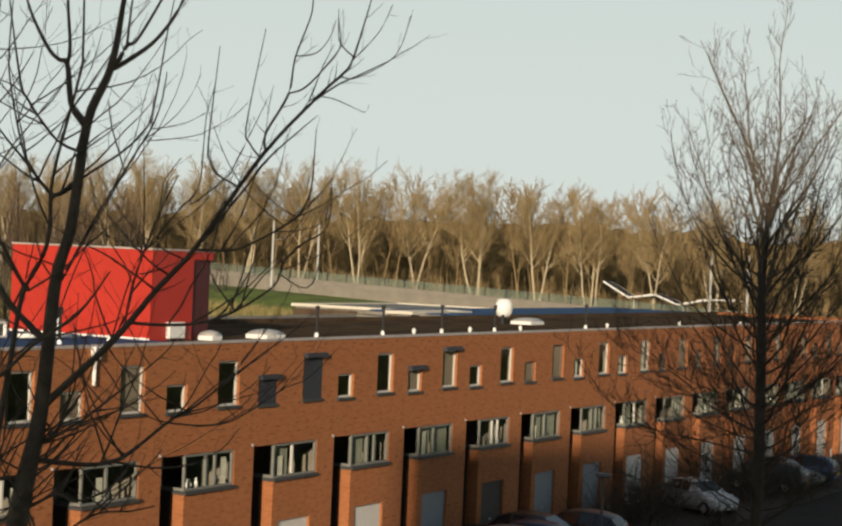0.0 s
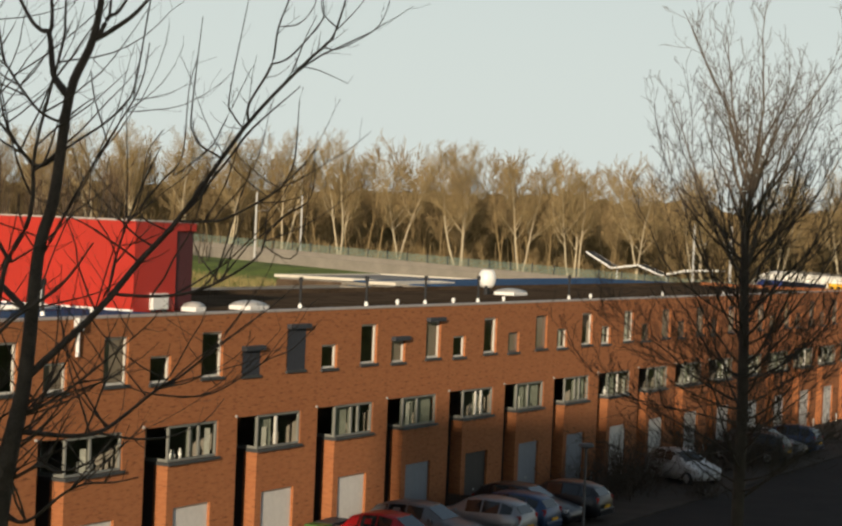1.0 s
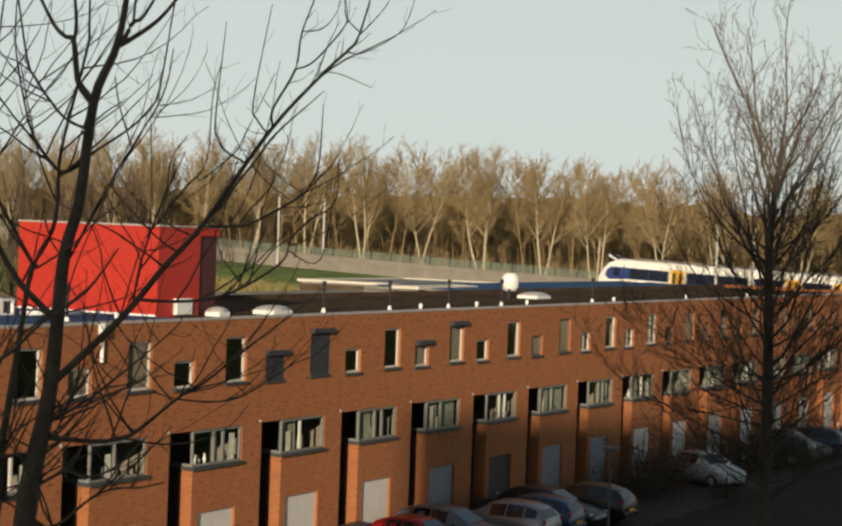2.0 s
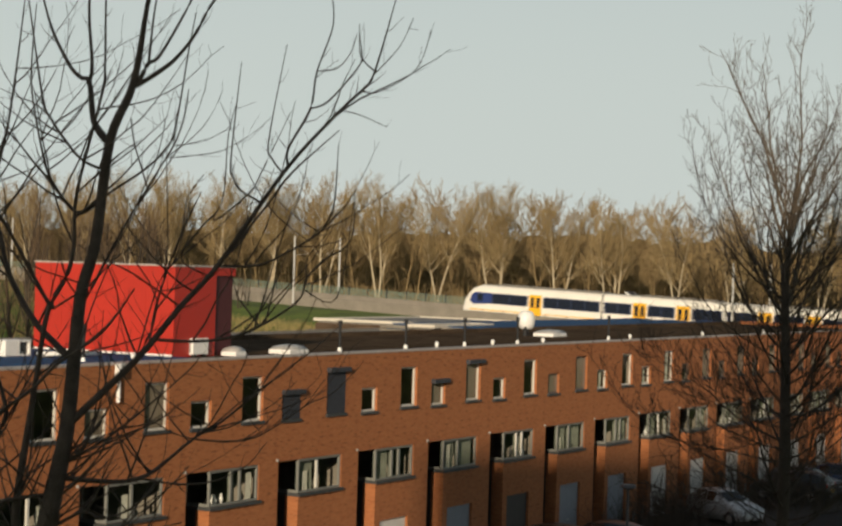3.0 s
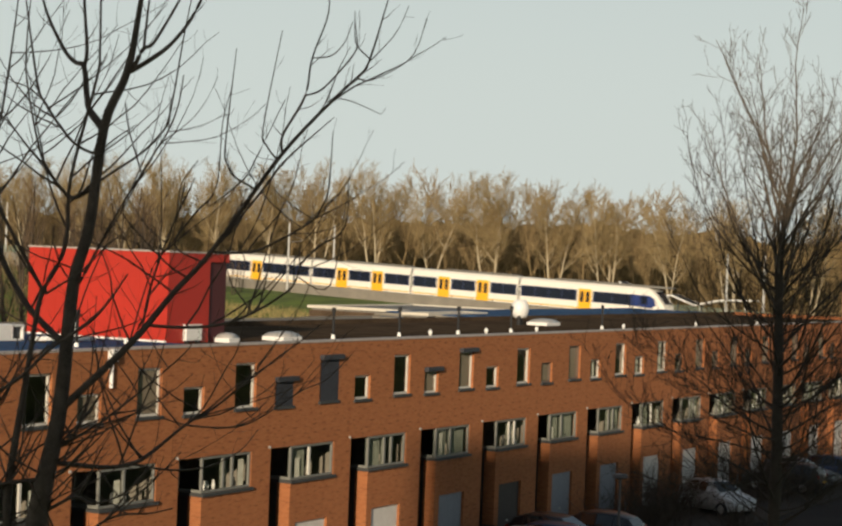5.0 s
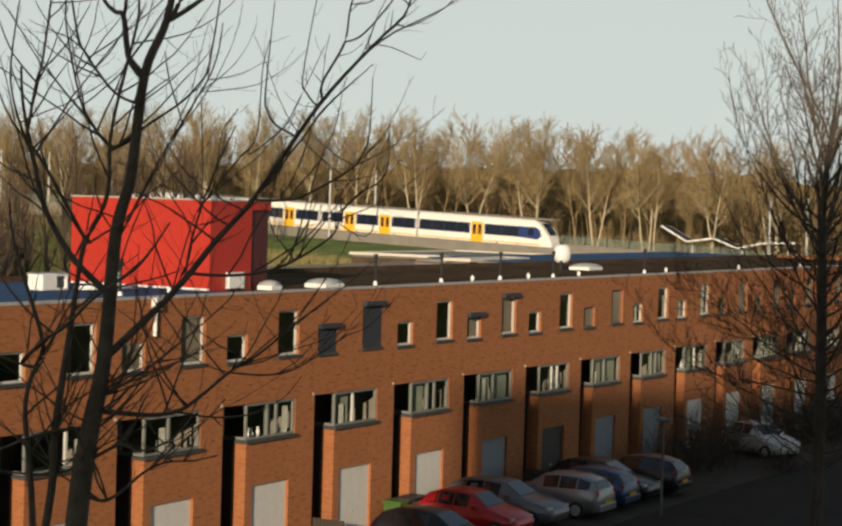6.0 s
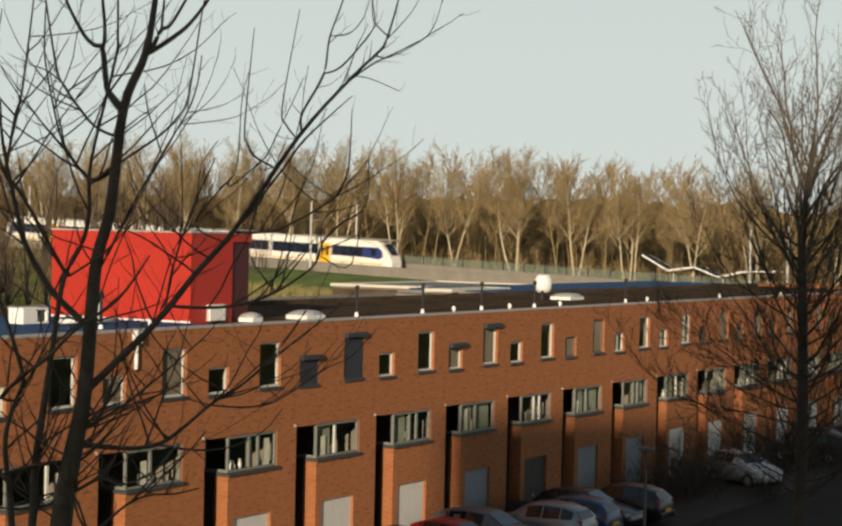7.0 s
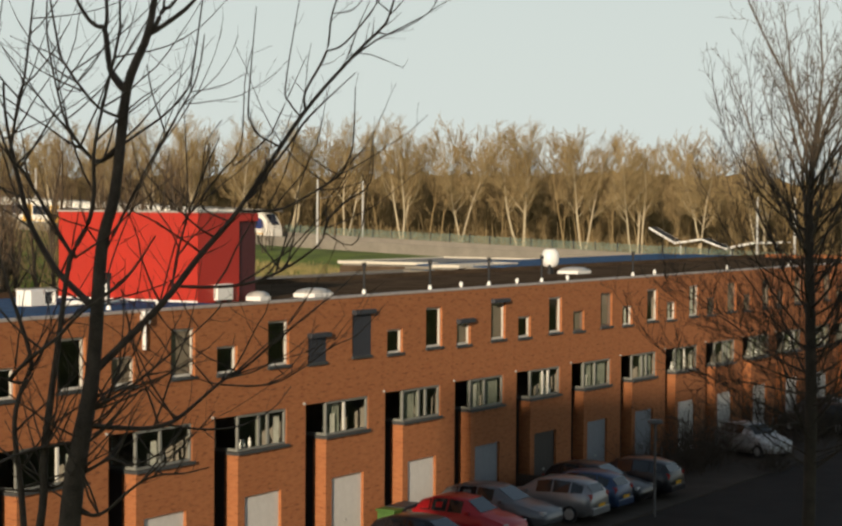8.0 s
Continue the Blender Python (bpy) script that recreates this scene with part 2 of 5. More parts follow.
# Niche walls past half a metre, with the shade put into their dark colour.
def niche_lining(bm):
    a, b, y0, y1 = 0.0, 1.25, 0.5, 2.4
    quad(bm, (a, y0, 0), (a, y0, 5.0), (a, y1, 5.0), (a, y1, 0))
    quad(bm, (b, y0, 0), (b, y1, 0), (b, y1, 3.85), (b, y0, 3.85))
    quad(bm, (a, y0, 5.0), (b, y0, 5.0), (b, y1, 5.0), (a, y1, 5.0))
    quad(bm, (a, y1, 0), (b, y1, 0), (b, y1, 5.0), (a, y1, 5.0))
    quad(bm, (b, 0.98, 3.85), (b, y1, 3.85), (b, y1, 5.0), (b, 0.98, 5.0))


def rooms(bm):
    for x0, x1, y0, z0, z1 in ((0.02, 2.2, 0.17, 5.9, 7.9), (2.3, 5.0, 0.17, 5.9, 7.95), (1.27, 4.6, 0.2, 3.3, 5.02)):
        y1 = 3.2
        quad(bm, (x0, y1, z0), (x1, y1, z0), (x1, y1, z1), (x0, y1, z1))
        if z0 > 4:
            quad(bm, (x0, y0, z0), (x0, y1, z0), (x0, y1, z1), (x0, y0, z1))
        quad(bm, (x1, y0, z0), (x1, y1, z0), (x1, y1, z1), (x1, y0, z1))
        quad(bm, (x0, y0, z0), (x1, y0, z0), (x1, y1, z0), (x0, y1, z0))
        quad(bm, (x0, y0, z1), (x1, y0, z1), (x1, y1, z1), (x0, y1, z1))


def ring(bm, x0, x1, z0, z1, y, w, t):
    """A closed rectangular frame, one piece."""
    loops = []
    for yy, k in ((y, 0), (y, w), (y + t, w), (y + t, 0)):
        loops.append([bm.verts.new(c) for c in ((x0 + k, yy, z0 + k), (x1 - k, yy, z0 + k), (x1 - k, yy, z1 - k), (x0 + k, yy, z1 - k))])
    for i in range(4):
        p, q = loops[i], loops[(i + 1) % 4]
        for k in range(4):
            bm.faces.new((p[k], p[(k + 1) % 4], q[(k + 1) % 4], q[k]))


def window(house, kind, state, paint):
    x0, x1, z0, z1 = (0.12, 1.20, 6.33, 7.16) if kind == "small" else (2.87, 4.07, 6.38, 7.80)
    w = tagged(part(f"{kind}_window", lambda bm: ring(bm, x0, x1, z0, z1, 0.09, 0.07, 0.07), paint, house, "painted wooden window frame", key=f"{kind}_{paint.name}"))
    part("sill", lambda bm: box(bm, x0 - 0.05, x1 + 0.05, -0.07, 0.09, z0 - 0.09, z0 + 0.005), SILL, w, "dark projecting sill", key=f"{kind}_sill", bevel=0.008)
    part("pane", lambda bm: quad(bm, (x0 + 0.06, 0.125, z0 + 0.06), (x1 - 0.06, 0.125, z0 + 0.06), (x1 - 0.06, 0.125, z1 - 0.06), (x0 + 0.06, 0.125, z1 - 0.06)), GLASS, w, key=f"{kind}_pane").visible_shadow = False
    if "blind" in state:
        part("blind", lambda bm: box(bm, x0 + 0.08, x1 - 0.08, 0.14, 0.15, z0 + 0.08, z1 - 0.08), BLIND, w, "drawn beige roller blind", key=f"{kind}_blind")
    if "curtain" in state:
        def drape(bm):
            n = 14
            a, b = x0 + 0.1, x0 + (x1 - x0) * 0.75
            for i in range(n):
                p, q = a + (b - a) * i / n, a + (b - a) * (i + 1) / n
                ya, yb = 0.2 + 0.03 * (i % 2), 0.2 + 0.03 * ((i + 1) % 2)
                quad(bm, (p, ya, z0), (q, yb, z0), (q, yb, z1), (p, ya, z1))
        part("curtain", drape, CURTAIN, w, "pale drawn curtain", key=f"{kind}_curtain")
    if "box" in state or "shut" in state:
        part("shutter_box", lambda bm: box(bm, x0 - 0.04, x1 + 0.12, -0.17, 0.05, z1 - 0.02, z1 + 0.14), SHUTTER, w, "anthracite roller shutter box", key=f"{kind}_box", bevel=0.02)
    if "shut" in state:
        def slats(bm):
            k = 24 if kind == "tall" else 14
            prev = None
            for i in range(2 * k + 1):
                z, y = z0 + (z1 - z0) * i / (2 * k), -0.022 if i % 2 else -0.006
                cur = (bm.verts.new((x0 + 0.01, y, z)), bm.verts.new((x1 - 0.01, y, z)))
                if prev:
                    bm.faces.new((prev[0], prev[1], cur[1], cur[0]))
                prev = cur
        part("shutter", slats, SHUTTER, w, "closed anthracite roller shutter", key=f"{kind}_shutter")


NET = mat("grey_net_curtain", (0.21, 0.22, 0.17), 0.95, vary=0.25, scale=4, fine=30)


def drape(bm, x, wd, z0, z1, y, n):
    for i in range(n):
        p, q = x + wd * i / n, x + wd * (i + 1) / n
        ya, yb = y + 0.035 * (i % 2), y + 0.035 * ((i + 1) % 2)
        quad(bm, (p, ya, z0), (q, yb, z0), (q, yb, z1), (p, ya, z1))


def bay_window(house, n, rnd):
    f = part("bay_window", lambda bm: ring(bm, 1.27, 3.93, 3.88, 4.98, 0.03, 0.065, 0.08), FRAME_GREY, house, "grey-framed corner window", key="bay_frame")
    part("side_frame", lambda bm: (box(bm, 1.28, 1.35, 0.11, 0.9, 3.88, 3.97), box(bm, 1.28, 1.35, 0.11, 0.9, 4.89, 4.98), box(bm, 1.275, 1.355, 0.9, 0.98, 3.88, 4.98)), FRAME_GREY, f, key="bay_side")
    bars = (2.45,) if n % 2 == 0 else (2.45, 2.95)
    for x in bars:
        part("mullion", lambda bm: box(bm, x - 0.045, x + 0.045, 0.035, 0.105, 3.97, 4.89), FRAME_GREY if n % 3 else FRAME_WHITE, f, key=f"bay_bar_{x}_{n % 3 > 0}")
    part("sill", lambda bm: (box(bm, 1.17, 4.0, -0.1, 0.03, 3.78, 3.87), box(bm, 1.17, 1.27, 0.03, 1.2, 3.78, 3.87)), SILL, f, "dark projecting sill", key="bay_sill")
    ends = (1.36, *bars, 3.84)
    for i, (a, b) in enumerate(zip(ends, ends[1:])):
        a, b = a + (0.045 if i else 0), b - (0.045 if b < 3.8 else 0)
        part("pane", lambda bm: quad(bm, (a, 0.07, 3.97), (b, 0.07, 3.97), (b, 0.07, 4.89), (a, 0.07, 4.89)), GLASS, f, key=f"bay_pane_{a:.2f}_{b:.2f}").visible_shadow = False
        if rnd.random() < 0.38:
            part("net_curtain", lambda bm: drape(bm, a + 0.02, b - a - 0.04, 3.9, 4.93, 0.22, 12), NET, f, "grey net curtain")
    part("pane", lambda bm: quad(bm, (1.315, 0.9, 3.97), (1.315, 0.11, 3.97), (1.315, 0.11, 4.89), (1.315, 0.9, 4.89)), GLASS, f, key="bay_pane_side").visible_shadow = False
    for k in range(rnd.randint(1, 2)):
        x, wd, hgt = rnd.choice((1.42, 1.7, 2.1, 2.6, 3.05, 3.4)), rnd.uniform(0.15, 0.36), rnd.uniform(0.5, 1.0)
        part("curtain", lambda bm: drape(bm, x, wd, 3.92, 3.92 + hgt, 0.15, 6), CURTAIN, f, "pale gathered curtain")
    for k in range(rnd.randint(1, 3)):
        # vases and pots on the inner sill
        x, r, hgt = rnd.uniform(1.5, 3.7), rnd.uniform(0.06, 0.13), rnd.uniform(0.2, 0.5)
        part("vase", lambda bm: tube(bm, [(x, 0.3, 3.9), (x, 0.3, 3.9 + hgt * 0.5), (x, 0.3, 3.9 + hgt * 0.75), (x, 0.3, 3.9 + hgt)], [r * 0.7, r, r * 0.45, r * 0.6], 10), rnd.choice((WHITE, CURTAIN, SILL)), f, "vase on the inner sill", smooth=True)


TALL = {-2: "glass", -1: "blind", 0: "glass", 1: "shut", 2: "glass", 3: "blind box", 4: "glass", 5: "blind", 6: "glass", 7: "curtain"}
SMALL = {-3: "glass", -2: "blind", -1: "glass", 0: "shut", 1: "glass", 2: "blind box", 3: "glass", 4: "blind", 5: "curtain", 6: "curtain"}


def row_house(n):
    rnd = random.Random(40 + n)
    tall, small = TALL.get(n + 1, rnd.choice(("glass", "blind", "glass"))), SMALL.get(n, rnd.choice(("glass", "blind")))
    door = {2: DOOR_GREY, 3: DARK_DOOR_AND_SHADE, 4: DOOR_GREY, 5: DOOR_GREY}.get(n, DOOR_PALE)
    word = {"shut": "closed dark roller shutters", "box": "a dark shutter box", "cur": "pale curtains upstairs", "bli": "beige blinds upstairs"}
    note = next((w for k, w in word.items() if k in tall), "white-framed upper windows")
    h = thing("row_house", ROW @ pose(2.30 + BAY * n, 0, 0), f"orange brick terraced house, flat roof, {note}", "house", "terraced houses")
    part("wall", wall_front, BRICK, h, key="house_wall")
    part("rear_wall", lambda bm: box(bm, 0, BAY, 11.38, 11.5, 0, 8.30), BRICK, h, key="house_rear")
    if n in (-5, 14):
        x = 0 if n == -5 else BAY
        part("wall", lambda bm: box(bm, x - 0.1, x + 0.1, 0.003, 11.5, 0, 8.36), BRICK, h, "brick end wall")
    part("niche_lining", niche_lining, DARK_DOOR_AND_SHADE, h, "inner walls of the entrance niche, coloured dark for shade", key="niche_lining")
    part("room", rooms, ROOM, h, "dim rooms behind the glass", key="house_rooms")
    part("roof", lambda bm: box(bm, 0, BAY, 0.3, 11.3, 8.0, 8.16), BITUMEN, h, "dark bitumen flat roof", key="house_roof")
    part("coping", lambda bm: box(bm, 0, BAY, -0.03, 0.3, 8.36, 8.43), COPING, h, "pale metal coping", key="house_coping")
    for y in (0.0, 11.4):
        part("parapet", lambda bm: box(bm, 0, BAY, 0.16, 0.297, 8.16, 8.36), BITUMEN, h, key="house_parapet", at=pose(0, y * 0.98, 0))
    # Frames at the far end (n > 6) carry the dimmer light in their colour.
    window(h, "tall", tall, FRAME_DIM if n + 1 == 5 or n > 6 else FRAME_WHITE)
    window(h, "small", small, FRAME_DIM if n == 4 or n > 6 else FRAME_WHITE)
    bay_window(h, n, rnd)
    g = part("garage_door", lambda bm: box(bm, 1.63, 3.66, 0.1, 0.14, 0.1, 2.44), door, h, "flat up-and-over garage door", key="garage_" + door.name)
    part("handle", lambda bm: box(bm, 2.58, 2.71, 0.07, 0.1, 0.9, 0.96), METAL, g, key="garage_handle")
    part("front_door", lambda bm: (box(bm, 0.2, 1.1, 2.33, 2.38, 0.1, 2.25)), DARK_DOOR_AND_SHADE, h, "dark front door in the niche", key="front_door")
    part("wall_lamp", lambda bm: box(bm, 4.92, 4.985, -0.06, 0.0, 5.02, 5.09), MILKY_GLASS, h, "small pale wall lamp", key="wall_lamp")
    part("rain_pipe", lambda bm: tube(bm, [(4.55, -0.05, 0.1), (4.55, -0.05, 0.6)], [0.04, 0.04], 8), METAL, h, key="rain_pipe")


for n in range(-5, 15):
    row_house(n)


# ---- red rooftop extension on the terrace ----
RB = ROW @ pose(1.92, 4.0, 8.16)
# Recess colour: the red cladding with its shade mixed into the tone.
RED_SHADED = mat("shaded_red_cladding", (0.07, 0.012, 0.012), 0.6, vary=0.15)
red = thing("rooftop_extension", RB, "bright red clad rooftop extension with flat roof", "roof extension")
part("body", lambda bm: box(bm, 0, 2.4, 0, 5.85, 0, 3.0), RED, red, "bright red panel cladding")
part("lintel", lambda bm: box(bm, 2.4, 3.55, 0, 5.85, 2.72, 3.0), RED, red)
part("recess_wall", lambda bm: box(bm, 2.4, 3.53, 0.10, 5.83, 0, 2.72), RED_SHADED, red, "recessed red end wall, colour darkened for shade")
part("coping", lambda bm: box(bm, -0.04, 3.59, -0.04, 5.89, 3.0, 3.05), COPING, red, "pale metal roof edge")
for k in range(1, 5):
    part("panel_joint", lambda bm, k=k: box(bm, -0.006, 0.0, 5.85 * k / 5 - 0.012, 5.85 * k / 5 + 0.012, 0, 2.98), RED, red)
part("base_trim", lambda bm: box(bm, -0.03, 0.0, 0, 5.85, 0, 0.09), WHITE, red, "white base trim")


# ---- railway ----
def along(name, o0, o1, h0, h1, material, label, category, s0=-130.0, s1=170.0, step=10.0):
    def build(bm):
        for i in range(int((s1 - s0) / step)):
            a, b = s0 + i * step, s0 + (i + 1) * step
            v = []
            for s in (a, b):
                z = rail_z(s)
                v.append([bm.verts.new((s, o, z + h)) for o, h in ((o0, h0), (o1, h0), (o1, h1), (o0, h1))])
            for k in range(4):
                bm.faces.new((v[0][k], v[0][(k + 1) % 4], v[1][(k + 1) % 4], v[1][k]))
    return tagged(part(name, build, material, at=TRACK), label, category, kind="structure")


BALLAST = mat("track_ballast", (0.17, 0.14, 0.115), 0.95, vary=0.4, scale=1, fine=12, bump=0.6)
along("trackbed", -3.4, 4.0, -0.6, -0.15, BALLAST, "brown ballast bed of the single track", "track")
along("retaining_wall", -3.9, -3.4, -1.6, 0.85, CONCRETE, "long pale concrete wall along the railway", "wall")
along("far_wall", 4.0, 4.4, -1.6, 1.1, CONCRETE, "low concrete wall behind the tracks", "wall")
for o in (-0.72, 0.72):
    along("rail", o - 0.035, o + 0.035, -0.15, 0.0, METAL, "worn steel rail", "rail")


# ---- fence and masts along the line ----
FENCE_GREEN = mat("green_fence_mesh", (0.16, 0.22, 0.17), 0.7, vary=0.15)
fence = thing("railway_fence", TRACK, "greenish mesh fence with dark posts along the railway", "fence")
for i in range(100):
    s = -130 + 3.0 * i
    part("post", lambda bm: box(bm, -0.05, 0.05, -0.05, 0.05, 0, 1.15), SHUTTER, fence, key="fence_post", at=pose(s, 4.2, rail_z(s) + 1.08))
    w = part("wire", lambda bm: [box(bm, 0.05, 2.95, -0.012, 0.012, 0.1 + 0.16 * k, 0.17 + 0.16 * k) for k in range(6)], FENCE_GREEN, fence, key="fence_wire", at=pose(s, 4.2, rail_z(s) + 1.06, 0, 1.856, 0))
    tagged(w, kind="stuff")


def overhead_mast(s, o, label):
    m = thing("catenary_mast", TRACK @ pose(s, o, rail_z(s) - 0.4), label, "mast", "overhead line masts")
    part("pole", lambda bm: tube(bm, [(0, 0, 0), (0, 0, 8.7)], [0.17, 0.12], 10), METAL, m, key="mast_pole")
    part("base", lambda bm: box(bm, -0.35, 0.35, -0.35, 0.35, -0.5, 0.25), CONCRETE, m, key="mast_base")
    side = 1 if o < 0 else -1
    part("arm", lambda bm: (tube(bm, [(0, 0, 6.3), (0, side * 2.9, 6.6)], [0.03, 0.03], 6), tube(bm, [(0, 0, 7.4), (0, side * 2.9, 6.65)], [0.02, 0.02], 6)), METAL, m, key=f"mast_arm_{side}")


for s in (-112.3, -51.8, 8.7, 69.2, 129.7):
    overhead_mast(s, -4.3, "pale steel overhead line mast before the tracks")
    overhead_mast(s, 5.0, "pale steel overhead line mast behind the tracks")

# ---- shelter roof behind the tracks ----
canopy = thing("platform_canopy", TRACK @ pose(47.4, 11, 0), "white zigzag canopy roof beside the railway", "canopy")
ZIG = [(0, 9.2), (3.5, 7.45), (7.0, 7.95), (10.1, 6.9), (13.4, 7.6), (17.5, 7.75)]
for (xa, za), (xb, zb) in zip(ZIG, ZIG[1:]):
    def plate(bm, spans, xa=xa, za=za, xb=xb, zb=zb):
        for y0, y1, d in spans:
            v = [bm.verts.new(c) for c in ((xa, y0, za - d), (xb, y0, zb - d), (xb, y1, zb - d), (xa, y1, za - d), (xa, y0, za), (xb, y0, zb), (xb, y1, zb), (xa, y1, za))]
            for f in ((0, 3, 2, 1), (4, 5, 6, 7), (0, 1, 5, 4), (1, 2, 6, 5), (2, 3, 7, 6), (3, 0, 4, 7)):
                bm.faces.new([v[i] for i in f])
    part("roof_plate", lambda bm: plate(bm, ((0.12, 1.9, 0.06),)), SHUTTER, canopy, "dark roof plate")
    for y in (0.0, 1.9):
        part("edge_beam", lambda bm: plate(bm, ((y, y + 0.12, 0.2),)), WHITE, canopy, "white edge beam")
for x, z in ((3.5, 7.4), (10.1, 6.8), (16.0, 7.6)):
    part("post", lambda bm, x=x, z=z: tube(bm, [(x, 1.5, 3.0), (x, 1.5, z)], [0.1, 0.1], 8), METAL, canopy)


# ---- the train ----
TRAIN_WHITE = mat("train_white_paint", (0.80, 0.76, 0.66), 0.35, vary=0.06, scale=0.4)
TRAIN_BLUE = mat("train_blue_paint", (0.022, 0.04, 0.15), 0.35, vary=0.1)
TRAIN_NAVY = mat("train_navy_band", (0.022, 0.030, 0.075), 0.3, vary=0.1)
TRAIN_YELLOW = mat("train_yellow_paint", (0.85, 0.44, 0.02), 0.4, vary=0.06)
TRAIN_GLASS = mat("train_dark_glass", (0.012, 0.016, 0.028), 0.12, vary=0.2, spec=0.6)
TRAIN_GREY = mat("train_roof_grey", (0.22, 0.20, 0.17), 0.6, vary=0.2)
SECTION = [(-1.36, 0.45), (-1.41, 0.9), (-1.41, 3.2), (-1.35, 3.55), (-1.1, 3.82), (-0.5, 3.92), (0.5, 3.92), (1.1, 3.82), (1.35, 3.55), (1.41, 3.2), (1.41, 0.9), (1.36, 0.45)]


def car_body(bm, x0, x1, nose):
    """nose: 0 none, -1 at x0, 1 at x1."""
    stations = [(x0, 1, 9.0), (x1, 1, 9.0)]
    rake = [(0.0, 0.70, 1.35), (0.25, 0.80, 2.0), (0.9, 0.90, 2.9), (1.6, 0.96, 3.55), (2.5, 0.99, 4.05), (3.4, 1.0, 9.0)]
    if nose < 0:
        stations = [(x0 + a, w, c) for a, w, c in rake] + [(x1, 1, 9.0)]
    elif nose > 0:
        stations = [(x0, 1, 9.0)] + [(x1 - a, w, c) for a, w, c in rake[::-1]]
    rings = [[bm.verts.new((x, y * w, min(z, c - 0.12 * (abs(y) / 1.41)))) for y, z in SECTION] for x, w, c in stations]
    for r, q in zip(rings, rings[1:]):
        for k in range(len(SECTION)):
            j = (k + 1) % len(SECTION)
            bm.faces.new((r[k], r[j], q[j], q[k]))
    bm.faces.new(rings[0])
    bm.faces.new(rings[-1][::-1])


train = thing("train", TRACK, "white commuter train with blue window band and yellow doors", "train")
CARS = [(0.0, 19.1, -1, (10.3,)), (19.35, 34.55, 0, (24.1, 29.6)), (34.8, 50.0, 0, (39.5, 45.1)), (50.25, 69.36, 1, (59.06,))]
for x0, x1, nose, doors in CARS:
    body = part("car_body", lambda bm: car_body(bm, x0, x1, nose), TRAIN_WHITE, train, "white painted car body", smooth=False)
    part("yellow_line", lambda bm: (box(bm, x0 + (1.2 if nose < 0 else 0.1), x1 - (1.2 if nose > 0 else 0.1), -1.425, -1.405, 0.90, 1.02)), TRAIN_YELLOW, body)
    edges = sorted([x0 + (4.2 if nose < 0 else 0.15)] + [d + k for d in doors for k in (-1.05, 1.05)] + [x1 - (4.2 if nose > 0 else 0.15)])
    for a, b in zip(edges[::2], edges[1::2]):
        band = part("window_band", lambda bm: box(bm, a, b, -1.428, -1.40, 1.72, 2.98), TRAIN_NAVY, body, "dark navy window band")
        count = max(1, round((b - a) / 2.1))
        for i in range(count):
            w = (b - a - 0.3) / count
            part("pane", lambda bm: box(bm, a + 0.15 + i * w + 0.05, a + 0.15 + (i + 1) * w - 0.05, -1.436, -1.42, 1.82, 2.88), TRAIN_GLASS, band)
    for d in doors:
        door = part("door", lambda bm: box(bm, d - 0.85, d + 0.85, -1.435, -1.40, 0.75, 3.15), TRAIN_YELLOW, body, "yellow double door")
        for k in (-0.62, 0.16):
            part("pane", lambda bm: box(bm, d + k, d + k + 0.46, -1.442, -1.43, 1.65, 2.85), TRAIN_GLASS, door)
    for a in np.arange(x0 + 4.5, x1 - 3.5, 5.0):
        part("roof_unit", lambda bm: box(bm, a, a + 4.6, -1.0, 1.0, 3.88, 4.08), TRAIN_GREY, body, "grey roof equipment", bevel=0.05)
    for a in np.arange(x0 + 3, x1 - 2, 2.9):
        part("step_light", lambda bm: box(bm, a, a + 0.12, -1.43, -1.40, 0.75, 1.02), BLACK, body)
    if nose:
        c = x0 if nose < 0 else x1
        k = 1 if nose < 0 else -1
        def cab(bm):
            pts = [(1.7, 1.55), (1.15, 1.95), (1.35, 2.65), (1.9, 3.0), (4.2, 3.0), (4.2, 1.72), (2.4, 1.62)]
            front = [bm.verts.new((c + k * x, -1.43, z)) for x, z in pts]
            back = [bm.verts.new((c + k * x, -1.30, z)) for x, z in pts]
            bm.faces.new(front)
            for i in range(len(pts)):
                j = (i + 1) % len(pts)
                bm.faces.new((front[i], front[j], back[j], back[i]))
        part("cab_panel", cab, TRAIN_BLUE, body, "blue cab side panel")
        part("cab_window", lambda bm: box(bm, min(c + k * 2.2, c + k * 3.0), max(c + k * 2.2, c + k * 3.0), -1.438, -1.42, 2.0, 2.85), TRAIN_GLASS, body)
        def screen(bm):
            for (xa, wa, za), (xb, wb, zb) in (((0.32, 0.78, 2.1), (1.45, 0.92, 3.45)),):
                quad(bm, *[(c + k * x - k * 0.03, y, z + 0.05) for x, y, z in ((xa, -wa, za), (xa, wa, za), (xb, wb, zb), (xb, -wb, zb))])
        part("windscreen", screen, TRAIN_GLASS, body, "dark raked windscreen")
        for y in (-0.7, 0.55):
            part("headlight", lambda bm: box(bm, min(c, c - k * 0.03), max(c, c - k * 0.03), y, y + 0.2, 1.0, 1.2), WHITE, body)
    for a in (x0 + 2.2, x1 - 4.6):
        part("bogie", lambda bm: box(bm, a, a + 2.4, -1.15, 1.15, 0.2, 0.7), BLACK, body, "dark bogie frame")
